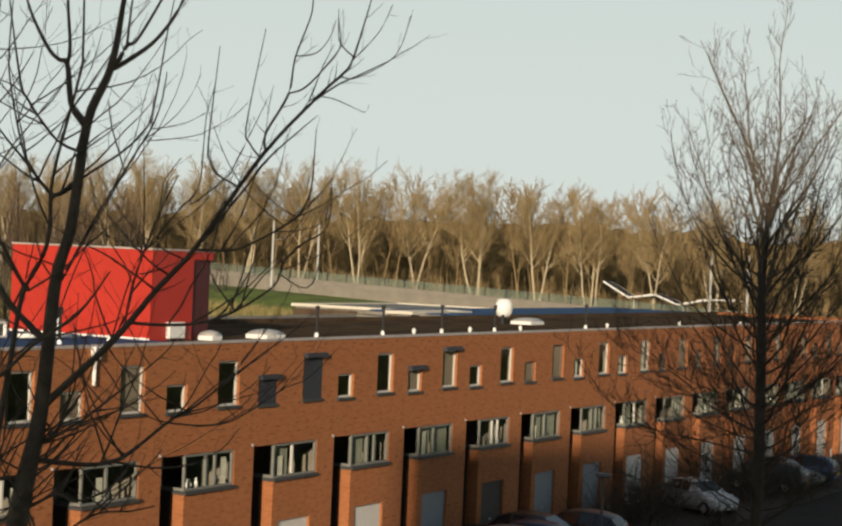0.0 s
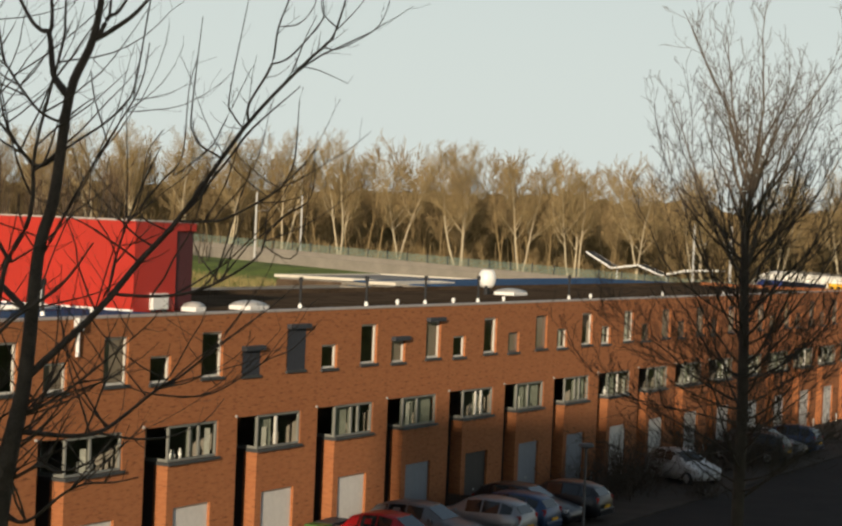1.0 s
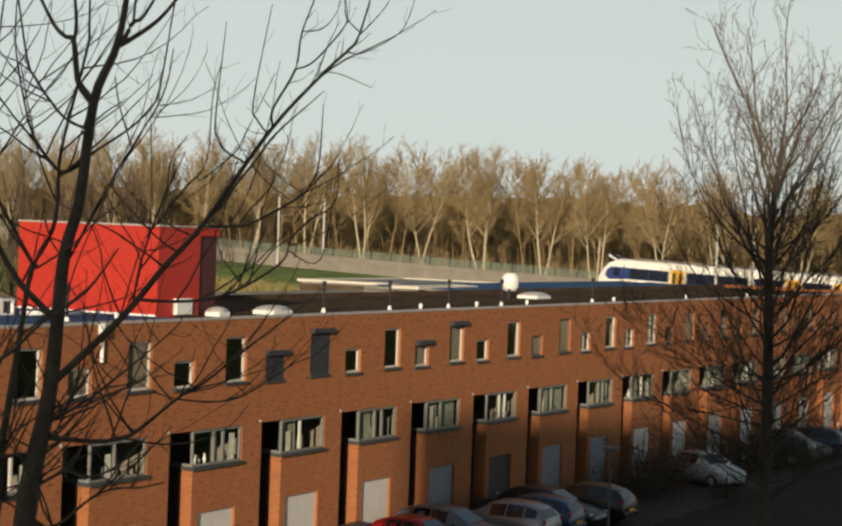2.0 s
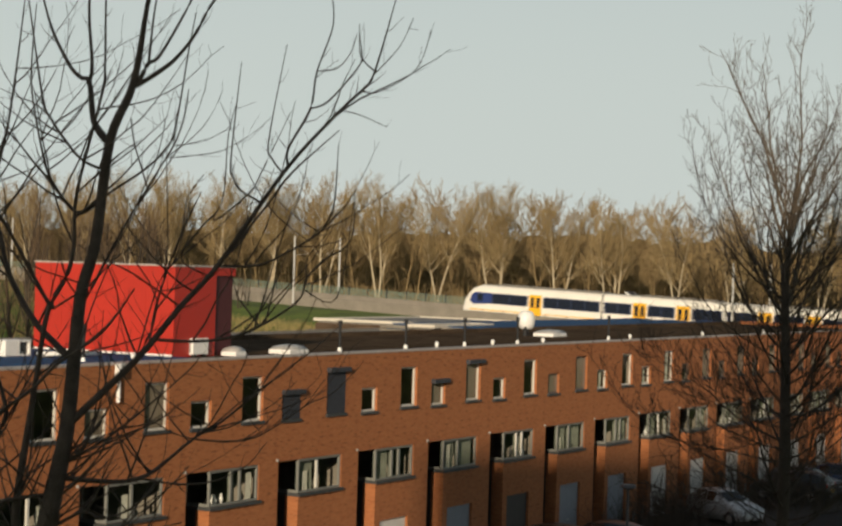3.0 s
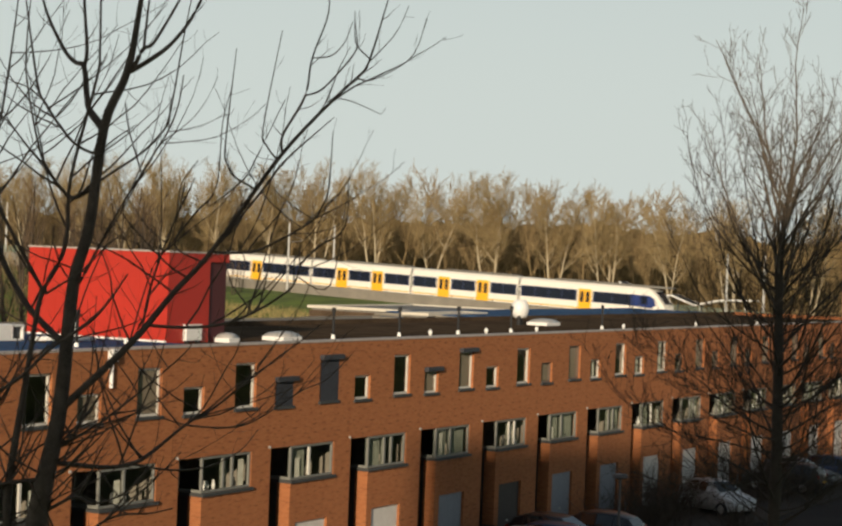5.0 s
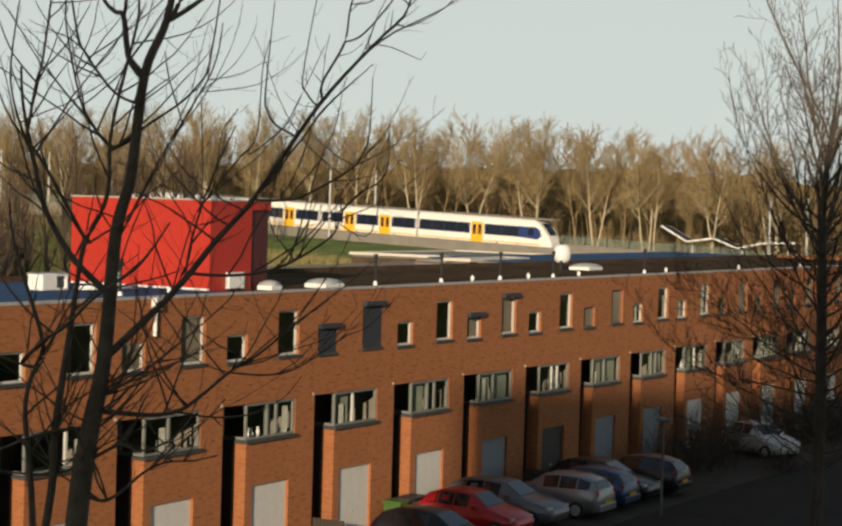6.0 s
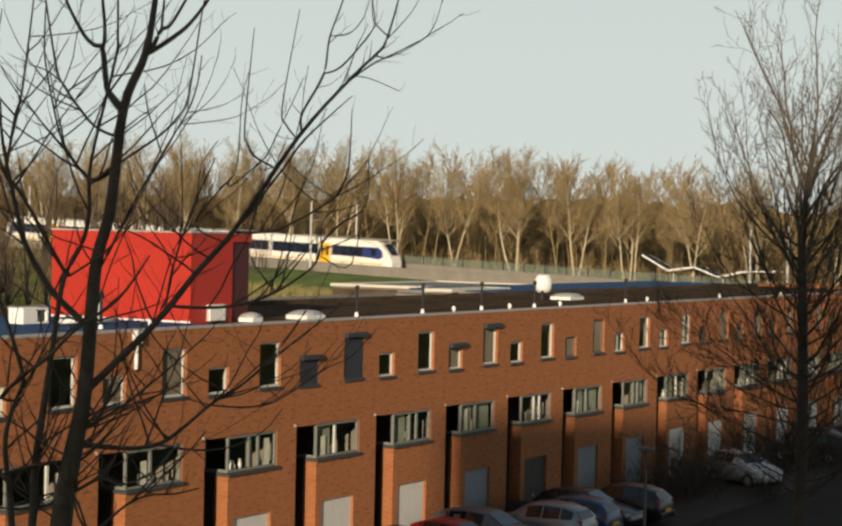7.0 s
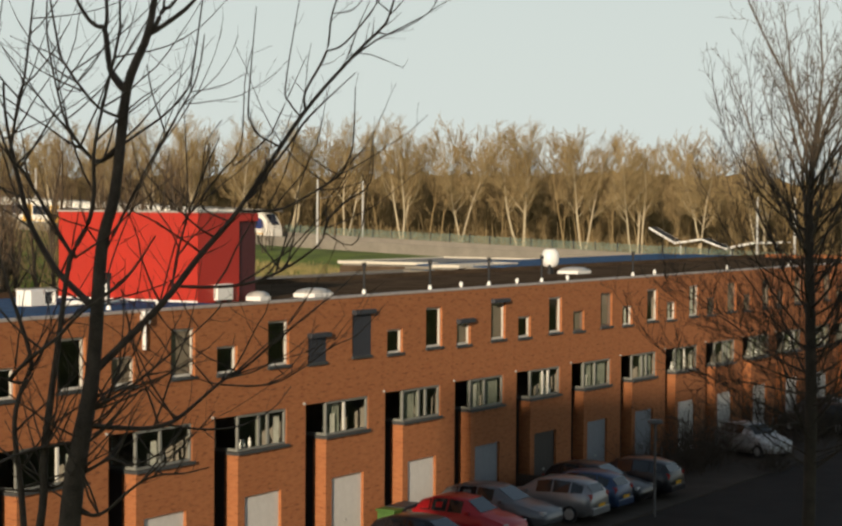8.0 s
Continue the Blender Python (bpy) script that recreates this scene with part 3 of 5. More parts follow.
        for w in (a + 0.3, a + 2.1):
            part("wheel", lambda bm: (tube(bm, [(w, -0.8, 0.43), (w, -0.66, 0.43)], [0.43, 0.43], 16), tube(bm, [(w, 0.66, 0.43), (w, 0.8, 0.43)], [0.43, 0.43], 16)), METAL, body)
for a in (19.1, 34.55, 50.0):
    part("gangway", lambda bm: box(bm, a, a + 0.25, -1.25, 1.25, 0.6, 3.75), BLACK, train, "black gangway bellows")


# ---- trees ----
class Wood:
    """Collects tapered branches as one mesh."""

    def __init__(self):
        self.v, self.f, self.n = [], [], 0

    def branch(self, pts, radii, sides):
        pts = np.array(pts, float)
        d = np.gradient(pts, axis=0)
        d /= np.linalg.norm(d, axis=1)[:, None] + 1e-9
        ref = np.where(np.abs(d[:, 2:3]) > 0.9, np.array([[1.0, 0, 0]]), np.array([[0, 0, 1.0]]))
        a = np.cross(d, ref)
        a /= np.linalg.norm(a, axis=1)[:, None] + 1e-9
        b = np.cross(d, a)
        ang = np.arange(sides) * 2 * np.pi / sides
        ring = np.cos(ang)[None, :, None] * a[:, None] + np.sin(ang)[None, :, None] * b[:, None]
        self.v.append((pts[:, None] + np.array(radii)[:, None, None] * ring).reshape(-1, 3))
        for i in range(len(pts) - 1):
            for k in range(sides):
                p, q = self.n + i * sides + k, self.n + i * sides + (k + 1) % sides
                self.f.append((p, q, q + sides, p + sides))
        self.n += len(pts) * sides

    def mesh(self, name, material):
        me = bpy.data.meshes.new(name)
        me.from_pydata(np.concatenate(self.v), [], self.f)
        me.materials.append(material)
        for p in me.polygons:
            p.use_smooth = True
        return me


def shoot(rnd, p, d, length, bend, up, n):
    """A bending line that starts at p along d and turns upwards."""
    pts, p, d = [p], np.array(p, float), np.array(d, float)
    for _ in range(n):
        d = d + np.array([rnd.gauss(0, bend), rnd.gauss(0, bend), rnd.gauss(0, bend) + up])
        d /= np.linalg.norm(d)
        p = p + d * length / n
        pts.append(p)
    return pts


def away(rnd, d, angle):
    """A direction that leaves d by about that many degrees."""
    r = np.array([rnd.gauss(0, 1) for _ in range(3)])
    r -= d * (r @ d)
    r /= np.linalg.norm(r) + 1e-9
    a = radians(angle)
    return d * math.cos(a) + r * math.sin(a)


def twigs(rnd, wood, pts, radii, levels, spacing, length, sides, thin, up=0.1, skip=0.2, angle=42, seg=(5, 4)):
    """Side shoots along a limb, thinner level by level."""
    pts = [np.array(p, float) for p in pts]
    total = sum(np.linalg.norm(b - a) for a, b in zip(pts, pts[1:]))
    count = int(total * (1 - skip) / spacing)
    for i in range(count):
        t = skip + (1 - skip) * (i + rnd.random()) / max(1, count)
        k = min(int(t * (len(pts) - 1)), len(pts) - 2)
        w = t * (len(pts) - 1) - k
        p = pts[k] * (1 - w) + pts[k + 1] * w
        d = pts[k + 1] - pts[k]
        d /= np.linalg.norm(d) + 1e-9
        r = (radii[k] * (1 - w) + radii[k + 1] * w) * rnd.uniform(0.4, 0.62)
        r = max(thin, r)
        ln = length * rnd.uniform(0.4, 1.2) * (1.1 - 0.5 * t)
        n = seg[0] if levels > 1 else seg[1]
        q = shoot(rnd, p, away(rnd, d, rnd.gauss(angle, 10)), ln, 0.13, up, n)
        rr = [max(thin * 0.6, r * (1 - 0.75 * j / n)) for j in range(n + 1)]
        wood.branch(q, rr, sides if levels > 1 else 3)
        if levels > 1:
            twigs(rnd, wood, q, rr, levels - 1, spacing * 0.8, length * 0.5, 3, thin, up, 0.15, angle, seg)


# the near tree, in front of the terrace
near_tree = thing("bare_tree", pose(-4.4, 26, 0), "bare dark-barked tree with a forked trunk and long limbs", "tree")
rnd = random.Random(11)
BOUGHS = []


def limb(kind, *rows):
    """x, z and radius along a limb; its depth wanders."""
    drift = 0.0 if kind == "trunk" else rnd.uniform(-0.2, 0.2)
    y, pts = 0.0, []
    if BOUGHS:
        # spring from the nearest wood
        x0, z0, r0 = rows[0]
        root = min((p for _, line, _ in BOUGHS for p in line), key=lambda p: (p[0] - x0) ** 2 + (p[2] - z0) ** 2)
        y = root[1]
        if 0.02 < math.hypot(root[0] - x0, root[2] - z0) < 0.6:
            pts.append((root[0], y, root[2], r0))
    for i, (x, z, r) in enumerate(rows):
        pts.append((x, y + drift * i, z, r))
    # smooth the line between the knots
    fine = []
    for i in range(len(pts) - 1):
        p0, p1, p2, p3 = (np.array(pts[max(0, min(len(pts) - 1, j))]) for j in (i - 1, i, i + 1, i + 2))
        for k in range(5):
            t = k / 5
            fine.append(0.5 * (2 * p1 + (p2 - p0) * t + (2 * p0 - 5 * p1 + 4 * p2 - p3) * t * t + (3 * p1 - p0 - 3 * p2 + p3) * t ** 3))
    fine.append(np.array(pts[-1]))
    BOUGHS.append((kind, [tuple(p[:3]) for p in fine], [max(0.004, p[3] * 0.92) for p in fine]))


limb("trunk", (-0.40, 0.00, 0.200), (-0.17, 4.00, 0.175), (0.05, 7.42, 0.162), (0.32, 9.12, 0.113), (0.44, 10.81, 0.092), (0.62, 11.59, 0.081), (0.77, 12.93, 0.070), (1.05, 13.68, 0.056), (1.20, 14.70, 0.035), (1.44, 16.31, 0.011))
limb("stem", (-0.57, 5.50, 0.075), (-0.32, 7.41, 0.063), (-0.29, 8.19, 0.063), (-0.08, 9.82, 0.042), (0.04, 10.66, 0.039), (0.28, 11.16, 0.035), (0.36, 11.55, 0.032), (0.38, 12.22, 0.025), (0.67, 13.53, 0.021), (0.70, 13.91, 0.018), (0.69, 14.82, 0.014), (0.75, 15.39, 0.008))
limb("edge_stem", (-0.49, 5.50, 0.060), (-0.59, 7.40, 0.049), (-0.70, 8.39, 0.039), (-0.66, 8.82, 0.035), (-0.56, 9.10, 0.035), (-0.51, 9.42, 0.035), (-0.91, 10.64, 0.021), (-0.99, 11.20, 0.014))
limb("fork", (0.75, 12.91, 0.060), (0.59, 13.07, 0.056), (0.49, 13.24, 0.049), (0.40, 13.73, 0.042), (0.26, 13.80, 0.032), (0.08, 13.97, 0.028), (-0.21, 14.49, 0.021), (-0.43, 15.15, 0.013))
limb("fork_up", (0.40, 13.73, 0.032), (0.43, 13.98, 0.028), (0.37, 14.75, 0.021), (0.43, 15.66, 0.011))
limb("right_top", (1.10, 13.66, 0.039), (1.45, 13.90, 0.035), (1.64, 14.08, 0.028), (1.84, 14.36, 0.025), (2.06, 14.79, 0.021), (2.35, 15.11, 0.018), (2.48, 15.64, 0.011))
limb("inner_top", (1.13, 13.71, 0.035), (1.24, 13.96, 0.032), (1.38, 14.07, 0.025), (1.75, 14.78, 0.018), (1.88, 15.20, 0.013))
limb("inner_up", (1.24, 13.96, 0.021), (1.31, 14.63, 0.014), (1.42, 15.19, 0.011))
limb("left_bow", (0.68, 12.56, 0.025), (0.42, 12.66, 0.021), (0.21, 12.88, 0.021), (-0.01, 13.19, 0.020), (-0.13, 13.47, 0.018), (-0.36, 14.80, 0.010))
limb("left_fork", (0.66, 12.12, 0.032), (0.40, 11.97, 0.032), (0.22, 12.09, 0.027), (0.04, 12.32, 0.021), (-0.10, 12.60, 0.018), (-0.29, 13.40, 0.014), (-0.34, 13.89, 0.013), (-0.31, 14.73, 0.007))
limb("left_bough", (0.33, 10.09, 0.056), (0.12, 10.24, 0.049), (-0.20, 10.55, 0.046), (-0.53, 11.07, 0.042), (-0.68, 11.49, 0.039), (-0.92, 12.47, 0.025), (-0.99, 13.03, 0.018))
limb("left_cross", (0.05, 10.77, 0.032), (-0.51, 11.78, 0.025), (-0.68, 12.02, 0.021), (-0.84, 12.61, 0.014), (-0.82, 13.11, 0.013), (-0.66, 14.09, 0.007))
limb("left_riser", (-0.68, 12.02, 0.025), (-0.55, 12.76, 0.020), (-0.46, 13.04, 0.018), (-0.34, 13.96, 0.013), (-0.25, 14.80, 0.007))
limb("low_cross", (-0.77, 9.10, 0.025), (-0.43, 9.42, 0.025), (-0.12, 9.64, 0.025), (0.26, 10.02, 0.023), (0.83, 10.44, 0.018), (1.24, 11.01, 0.011))
limb("main", (0.38, 9.23, 0.063), (1.21, 10.09, 0.053), (1.73, 10.77, 0.046), (2.21, 11.35, 0.039), (3.06, 12.65, 0.032), (3.78, 13.49, 0.024), (4.05, 13.77, 0.021), (4.20, 14.03, 0.018), (4.48, 15.13, 0.007))
limb("main_twin", (2.17, 11.28, 0.023), (2.86, 12.21, 0.018), (3.13, 12.60, 0.017), (3.75, 13.20, 0.007))
limb("main_up", (3.08, 12.69, 0.021), (3.09, 12.92, 0.018), (3.37, 13.43, 0.018), (3.45, 13.91, 0.014), (3.65, 14.51, 0.011), (3.61, 14.96, 0.007))
limb("main_up_twig", (3.37, 13.44, 0.014), (3.60, 13.56, 0.014), (3.94, 13.99, 0.011), (4.02, 14.20, 0.010), (3.97, 14.55, 0.007))
limb("main_up_fine", (3.47, 13.92, 0.009), (3.70, 13.98, 0.008), (3.87, 14.20, 0.007), (3.95, 14.48, 0.006))
limb("tip_hook", (4.05, 13.75, 0.011), (4.20, 13.73, 0.010), (4.47, 13.86, 0.008), (4.72, 14.04, 0.007), (4.85, 14.26, 0.007), (4.95, 14.64, 0.006))
limb("tip_out", (4.20, 14.00, 0.011), (4.53, 14.39, 0.007), (4.70, 14.78, 0.006))
limb("tip_in", (4.20, 14.03, 0.011), (4.05, 14.15, 0.009), (3.99, 14.27, 0.008), (3.98, 14.62, 0.006))
limb("tip_spray", (3.78, 13.46, 0.009), (3.99, 13.41, 0.008), (4.38, 13.24, 0.005))
limb("riser", (2.72, 12.20, 0.018), (2.47, 12.34, 0.016), (2.36, 12.51, 0.014), (2.32, 12.76, 0.013), (2.42, 14.06, 0.006))
limb("riser_low", (1.71, 11.41, 0.014), (1.98, 11.83, 0.013), (2.26, 12.18, 0.011), (2.33, 13.04, 0.008), (2.45, 13.48, 0.006))
limb("riser_mid", (3.02, 12.60, 0.014), (2.88, 12.77, 0.013), (2.83, 13.01, 0.011), (3.04, 14.28, 0.006))
limb("riser_slant", (2.19, 11.94, 0.011), (2.61, 12.29, 0.011), (2.76, 12.54, 0.009), (3.13, 13.35, 0.006))
limb("reach", (2.28, 11.33, 0.023), (2.63, 11.34, 0.020), (2.91, 11.41, 0.018), (3.50, 11.76, 0.016), (3.67, 11.98, 0.014), (3.75, 12.23, 0.013), (3.78, 12.93, 0.006))
limb("lower_reach", (1.49, 10.33, 0.028), (2.02, 10.33, 0.025), (2.44, 10.40, 0.023), (2.79, 10.55, 0.021), (3.13, 10.77, 0.018), (3.32, 10.95, 0.017), (3.41, 11.22, 0.016), (3.61, 11.45, 0.014), (3.96, 11.72, 0.012), (3.99, 12.37, 0.006))
limb("wand", (3.39, 11.20, 0.011), (3.40, 11.48, 0.010), (3.57, 11.69, 0.008), (3.77, 12.09, 0.007))
limb("wand_low", (3.80, 10.96, 0.010), (3.98, 12.23, 0.006))
limb("middle", (0.77, 12.23, 0.021), (1.23, 12.56, 0.018), (1.47, 12.81, 0.016), (1.61, 13.09, 0.014), (1.76, 14.15, 0.011), (1.84, 14.64, 0.007))
limb("middle_low", (0.54, 10.89, 0.024), (0.93, 11.71, 0.018), (1.44, 12.63, 0.014), (1.61, 12.95, 0.013), (1.71, 13.30, 0.011), (1.75, 13.66, 0.008))
limb("middle_up", (1.26, 12.35, 0.013), (1.08, 12.90, 0.011), (1.02, 13.25, 0.008))
limb("wand_red", (1.35, 10.31, 0.018), (1.43, 10.84, 0.018), (1.65, 11.58, 0.014), (1.95, 12.31, 0.008))
limb("wand_thin", (1.51, 11.19, 0.013), (1.54, 11.68, 0.011), (1.49, 12.77, 0.006))
limb("wand_far", (1.63, 11.47, 0.013), (1.74, 11.83, 0.011), (1.80, 12.22, 0.008), (2.01, 12.52, 0.006))
limb("wand_deep", (1.18, 10.06, 0.014), (1.42, 11.05, 0.011), (1.64, 11.47, 0.010), (1.78, 12.25, 0.007))
limb("low_bough", (0.29, 8.50, 0.049), (0.93, 8.44, 0.035), (1.28, 8.49, 0.032), (1.49, 8.62, 0.028), (1.94, 9.01, 0.021), (2.25, 9.20, 0.020), (3.05, 9.88, 0.013), (3.43, 10.18, 0.009), (3.81, 10.54, 0.006))
limb("low_bough_side", (1.94, 8.98, 0.016), (2.33, 8.95, 0.015), (2.68, 8.99, 0.014), (3.03, 9.18, 0.012), (3.44, 9.47, 0.010), (3.76, 9.62, 0.008), (4.10, 9.98, 0.006))
limb("low_bough_under", (1.28, 8.47, 0.021), (1.63, 8.41, 0.018), (1.95, 8.40, 0.016), (2.27, 8.46, 0.012), (2.65, 8.66, 0.008), (2.89, 8.96, 0.006))
limb("slant", (0.32, 8.70, 0.025), (0.98, 9.13, 0.020), (1.88, 9.93, 0.011), (2.05, 10.16, 0.007))
limb("bottom", (0.23, 7.88, 0.028), (0.58, 8.07, 0.023), (0.83, 8.01, 0.018), (1.08, 8.08, 0.016), (1.35, 8.26, 0.012), (1.64, 8.58, 0.008))
limb("bottom_low", (0.42, 7.32, 0.028), (0.91, 7.72, 0.021), (1.22, 7.87, 0.018), (1.57, 7.91, 0.014), (1.89, 8.00, 0.011))
limb("left_low", (0.26, 8.29, 0.032), (-0.41, 8.20, 0.027), (-0.93, 8.00, 0.014))
limb("left_floor", (-0.04, 7.73, 0.025), (-0.39, 7.62, 0.023), (-0.96, 7.62, 0.014))
# lesser limbs in the lower part of the crown
by_kind = {k: (p, r) for k, p, r in BOUGHS}
HOSTS = ("low_bough", "slant", "left_low", "low_bough_side", "main", "stem", "bottom", "low_cross", "lower_reach", "left_bough", "bottom_low", "edge_stem", "reach", "left_cross", "left_riser", "left_fork", "left_bow", "middle_low", "wand_red", "left_floor", "slant", "low_bough")
for i in range(176):
    p, r = by_kind[HOSTS[i % len(HOSTS)]]
    k = rnd.randrange(len(p) // 8, (len(p) * 3) // 4)
    d = np.array([rnd.choice((-1, 1, 1)) * rnd.uniform(0.3, 1.0), rnd.uniform(-0.5, 0.5), rnd.uniform(0.1, 1.1)])
    q = shoot(rnd, p[k], d / np.linalg.norm(d), rnd.uniform(0.7, 2.4), 0.09, 0.06, 8)
    r0 = min(0.017, r[k] * 0.7)
    BOUGHS.append(("lesser", [tuple(c) for c in q], [max(0.004, r0 * (1 - 0.75 * j / 8)) for j in range(9)]))
trunk = Wood()
crown = Wood()
for kind, pts, radii in BOUGHS:
    (trunk if kind == "trunk" else crown).branch(pts, radii, 9 if kind == "trunk" else 6)
    twigs(rnd, crown, pts, [min(r, 0.014) for r in radii], 1 if kind == "lesser" else 2, 0.36, 0.55 if kind == "lesser" else 0.48, 4, 0.0036, 0.13, 0.5 if kind == "trunk" else 0.2, 46)
for name, wood in (("trunk", trunk), ("crown", crown)):
    new(name, wood.mesh(name, BARK_DARK)).parent = near_tree


def street_tree_wood(seed):
    """A trunk that divides high up: low limbs spread flat, middle ones sweep out and up, leaders rise."""
    rnd = random.Random(seed)
    t, low, high = Wood(), Wood(), Wood()
    tp = [(-0.1, 0.0, 0.0), (0.0, 0.0, 3.4), (0.02, 0.05, 6.5), (-0.05, 0.0, 9.0), (-0.12, 0.05, 11.2), (-0.02, 0.1, 12.8), (0.15, 0.0, 14.6)]
    tr = [0.21, 0.18, 0.165, 0.145, 0.12, 0.07, 0.02]
    t.branch(tp, tr, 12)
    # kind of limb: how many, heights on the trunk, steepness, length, upward turn, radius, spacing and length of its twigs
    for wood, count, z0, z1, s0, s1, l0, l1, up, r, gap, ln in (
            (low, 30, 4.0, 7.8, 0.0, 0.7, 4.0, 6.4, 0.07, 0.034, 0.27, 1.6),
            (low, 28, 7.2, 11.2, 0.25, 0.9, 4.4, 6.3, 0.13, 0.036, 0.28, 1.4),
            (high, 24, 10.0, 13.6, 0.8, 2.4, 3.6, 5.4, 0.085, 0.048, 0.30, 1.4)):
        for i in range(count):
            z = z0 + (z1 - z0) * (i + rnd.random()) / count
            k = max(j for j in range(len(tp)) if tp[j][2] <= z)
            w = (z - tp[k][2]) / (tp[k + 1][2] - tp[k][2])
            p = np.array(tp[k]) * (1 - w) + np.array(tp[k + 1]) * w
            a = i * 2.399 + rnd.uniform(-0.4, 0.4)
            d = np.array([math.cos(a), math.sin(a), rnd.uniform(s0, s1)])
            q = shoot(rnd, p, d / np.linalg.norm(d), rnd.uniform(l0, l1), 0.10, up, 10)
            r0 = r * rnd.uniform(0.7, 1.25)
            rr = [max(0.010, r0 * (1 - 0.86 * j / 10)) for j in range(11)]
            wood.branch(q, rr, 5)
            twigs(rnd, wood, q, rr, 3, gap, ln, 3, 0.008, 0.15, 0.14, 40, (4, 2))
    return t, low, high


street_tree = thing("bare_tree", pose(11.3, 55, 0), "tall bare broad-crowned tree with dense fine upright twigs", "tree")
# Sun on the upper crown is put into its paler bark colour.
for name, wood, bark in zip(("trunk", "lower_crown", "upper_crown"), street_tree_wood(5), (BARK_GREY, BARK_GREY, BARK_SUNLIT)):
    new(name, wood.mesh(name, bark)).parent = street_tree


# ---- the wood behind the railway ----
def birch(seed, height, stems, thin, spacing, levels=2, seg=(4, 3), spread=0.55, low=0.22, limbs=16):
    rnd = random.Random(seed)
    t, c = Wood(), Wood()
    for k in range(stems):
        a = rnd.uniform(0, 6.28)
        lean = 0.05 + 0.13 * rnd.random()
        q = shoot(rnd, (0.5 * math.cos(a) * (k > 0), 0.5 * math.sin(a) * (k > 0), 0), (lean * math.cos(a), lean * math.sin(a), 1), height * rnd.uniform(0.86, 1.0), 0.05, 0.05, 9)
        rr = [(0.16 if stems > 1 else 0.1) * (1 - 0.93 * j / 9) for j in range(10)]
        t.branch(q, rr, 6)
        for i in range(limbs):
            f = low + (0.95 - low) * i / limbs
            m = min(8, int(f * 9))
            p = np.array(q[m]) + (np.array(q[m + 1]) - np.array(q[m])) * (f * 9 - m)
            b = rnd.uniform(0, 6.28)
            d = np.array([math.cos(b) * spread, math.sin(b) * spread, 1.0])
            s = shoot(rnd, p, d / np.linalg.norm(d), height * 0.34 * rnd.uniform(0.7, 1.2) * (1.15 - 0.6 * f), 0.08, 0.06, 6)
            r0 = rr[m] * 0.5
            sr = [max(thin, r0 * (1 - 0.85 * j / 6)) for j in range(7)]
            (t if f < 0.5 else c).branch(s, sr, 4)
            twigs(rnd, c, s, sr, levels, spacing, height * 0.12, 3, thin, 0.07, 0.1, 30, seg)
    return t, c


KINDS = []
for k in range(4):
    t, c = birch(70 + k, 17.2, 2 + k % 2, 0.015, 0.22, 2, (3, 1), 0.72, 0.36, 16)
    KINDS.append((t.mesh("birch_stems", BARK_PALE), c.mesh("birch_crown", TWIG)))
rnd = random.Random(3)
for i, s in enumerate((-82, -70, -57, -46, -36, -28, -19, -9.5, 0.0, 9.2, 18.3, 27.8, 36.9, 44.9, 53.5, 62, 71, 80)):
    o = 13 + rnd.uniform(-0.8, 0.8)
    m = TRACK @ pose(s, o, 0)
    b = thing("birch_tree", pose(m.translation.x, m.translation.y, ground_z(m.translation.x, m.translation.y) - 0.1, 0, 0, rnd.uniform(0, 360)),
              "bare pale-stemmed tree with fine golden-brown twigs", "tree", "pale trees along the railway")
    size = rnd.uniform(0.86, 0.97) * (1.0 if s < 40 else 0.92)
    for name, me in zip(("trunk", "crown"), KINDS[i % 4]):
        ob = new(name, me)
        ob.parent, ob.scale = b, (size * 1.2, size * 1.2, size * 0.97)

# the depth of the wood: too many to count
far = Wood()
protos = []
for k in range(5):
    t, c = birch(200 + k, 16.0, 1, 0.030, 0.36, 2, (2, 1), 0.8, 0.30, 13)
    v = np.concatenate(t.v + c.v)
    f = np.array(t.f + [tuple(j + t.n for j in q) for q in c.f])
    protos.append((v, f))
vs, fs, base = [], [], 0
for row in range(4):
    for i in range(80):
        s = -150 + 4.1 * i + rnd.uniform(-1.4, 1.4)
        o = 18 + row * 7.0 + rnd.uniform(-2, 2)
        w = TRACK @ Vector((s, o, 0))
        v, f = protos[rnd.randrange(5)]
        a, k = rnd.uniform(0, 6.28), rnd.uniform(0.86, 1.10) * (0.80 if s > 46 else 0.97 if s > 18 else 1.0)
        rot = np.array([[math.cos(a), -math.sin(a), 0], [math.sin(a), math.cos(a), 0], [0, 0, 1]])
        vs.append((v * k) @ rot.T + np.array([w.x, w.y, ground_z(w.x, w.y) - 0.1]))
        fs.append(f + base)
        base += len(v)
me = bpy.data.meshes.new("far_wood")
allv, allf = np.concatenate(vs), np.concatenate(fs)
me.vertices.add(len(allv))
me.vertices.foreach_set("co", allv.ravel())
me.loops.add(len(allf) * 4)
me.loops.foreach_set("vertex_index", allf.ravel())
me.polygons.add(len(allf))
me.polygons.foreach_set("loop_start", np.arange(len(allf)) * 4)
me.update(calc_edges=True)
me.validate()
me.materials.append(TWIG_FAR)
tagged(new("far_wood", me), "dense bare brown winter wood behind the railway", "woodland", kind="stuff")

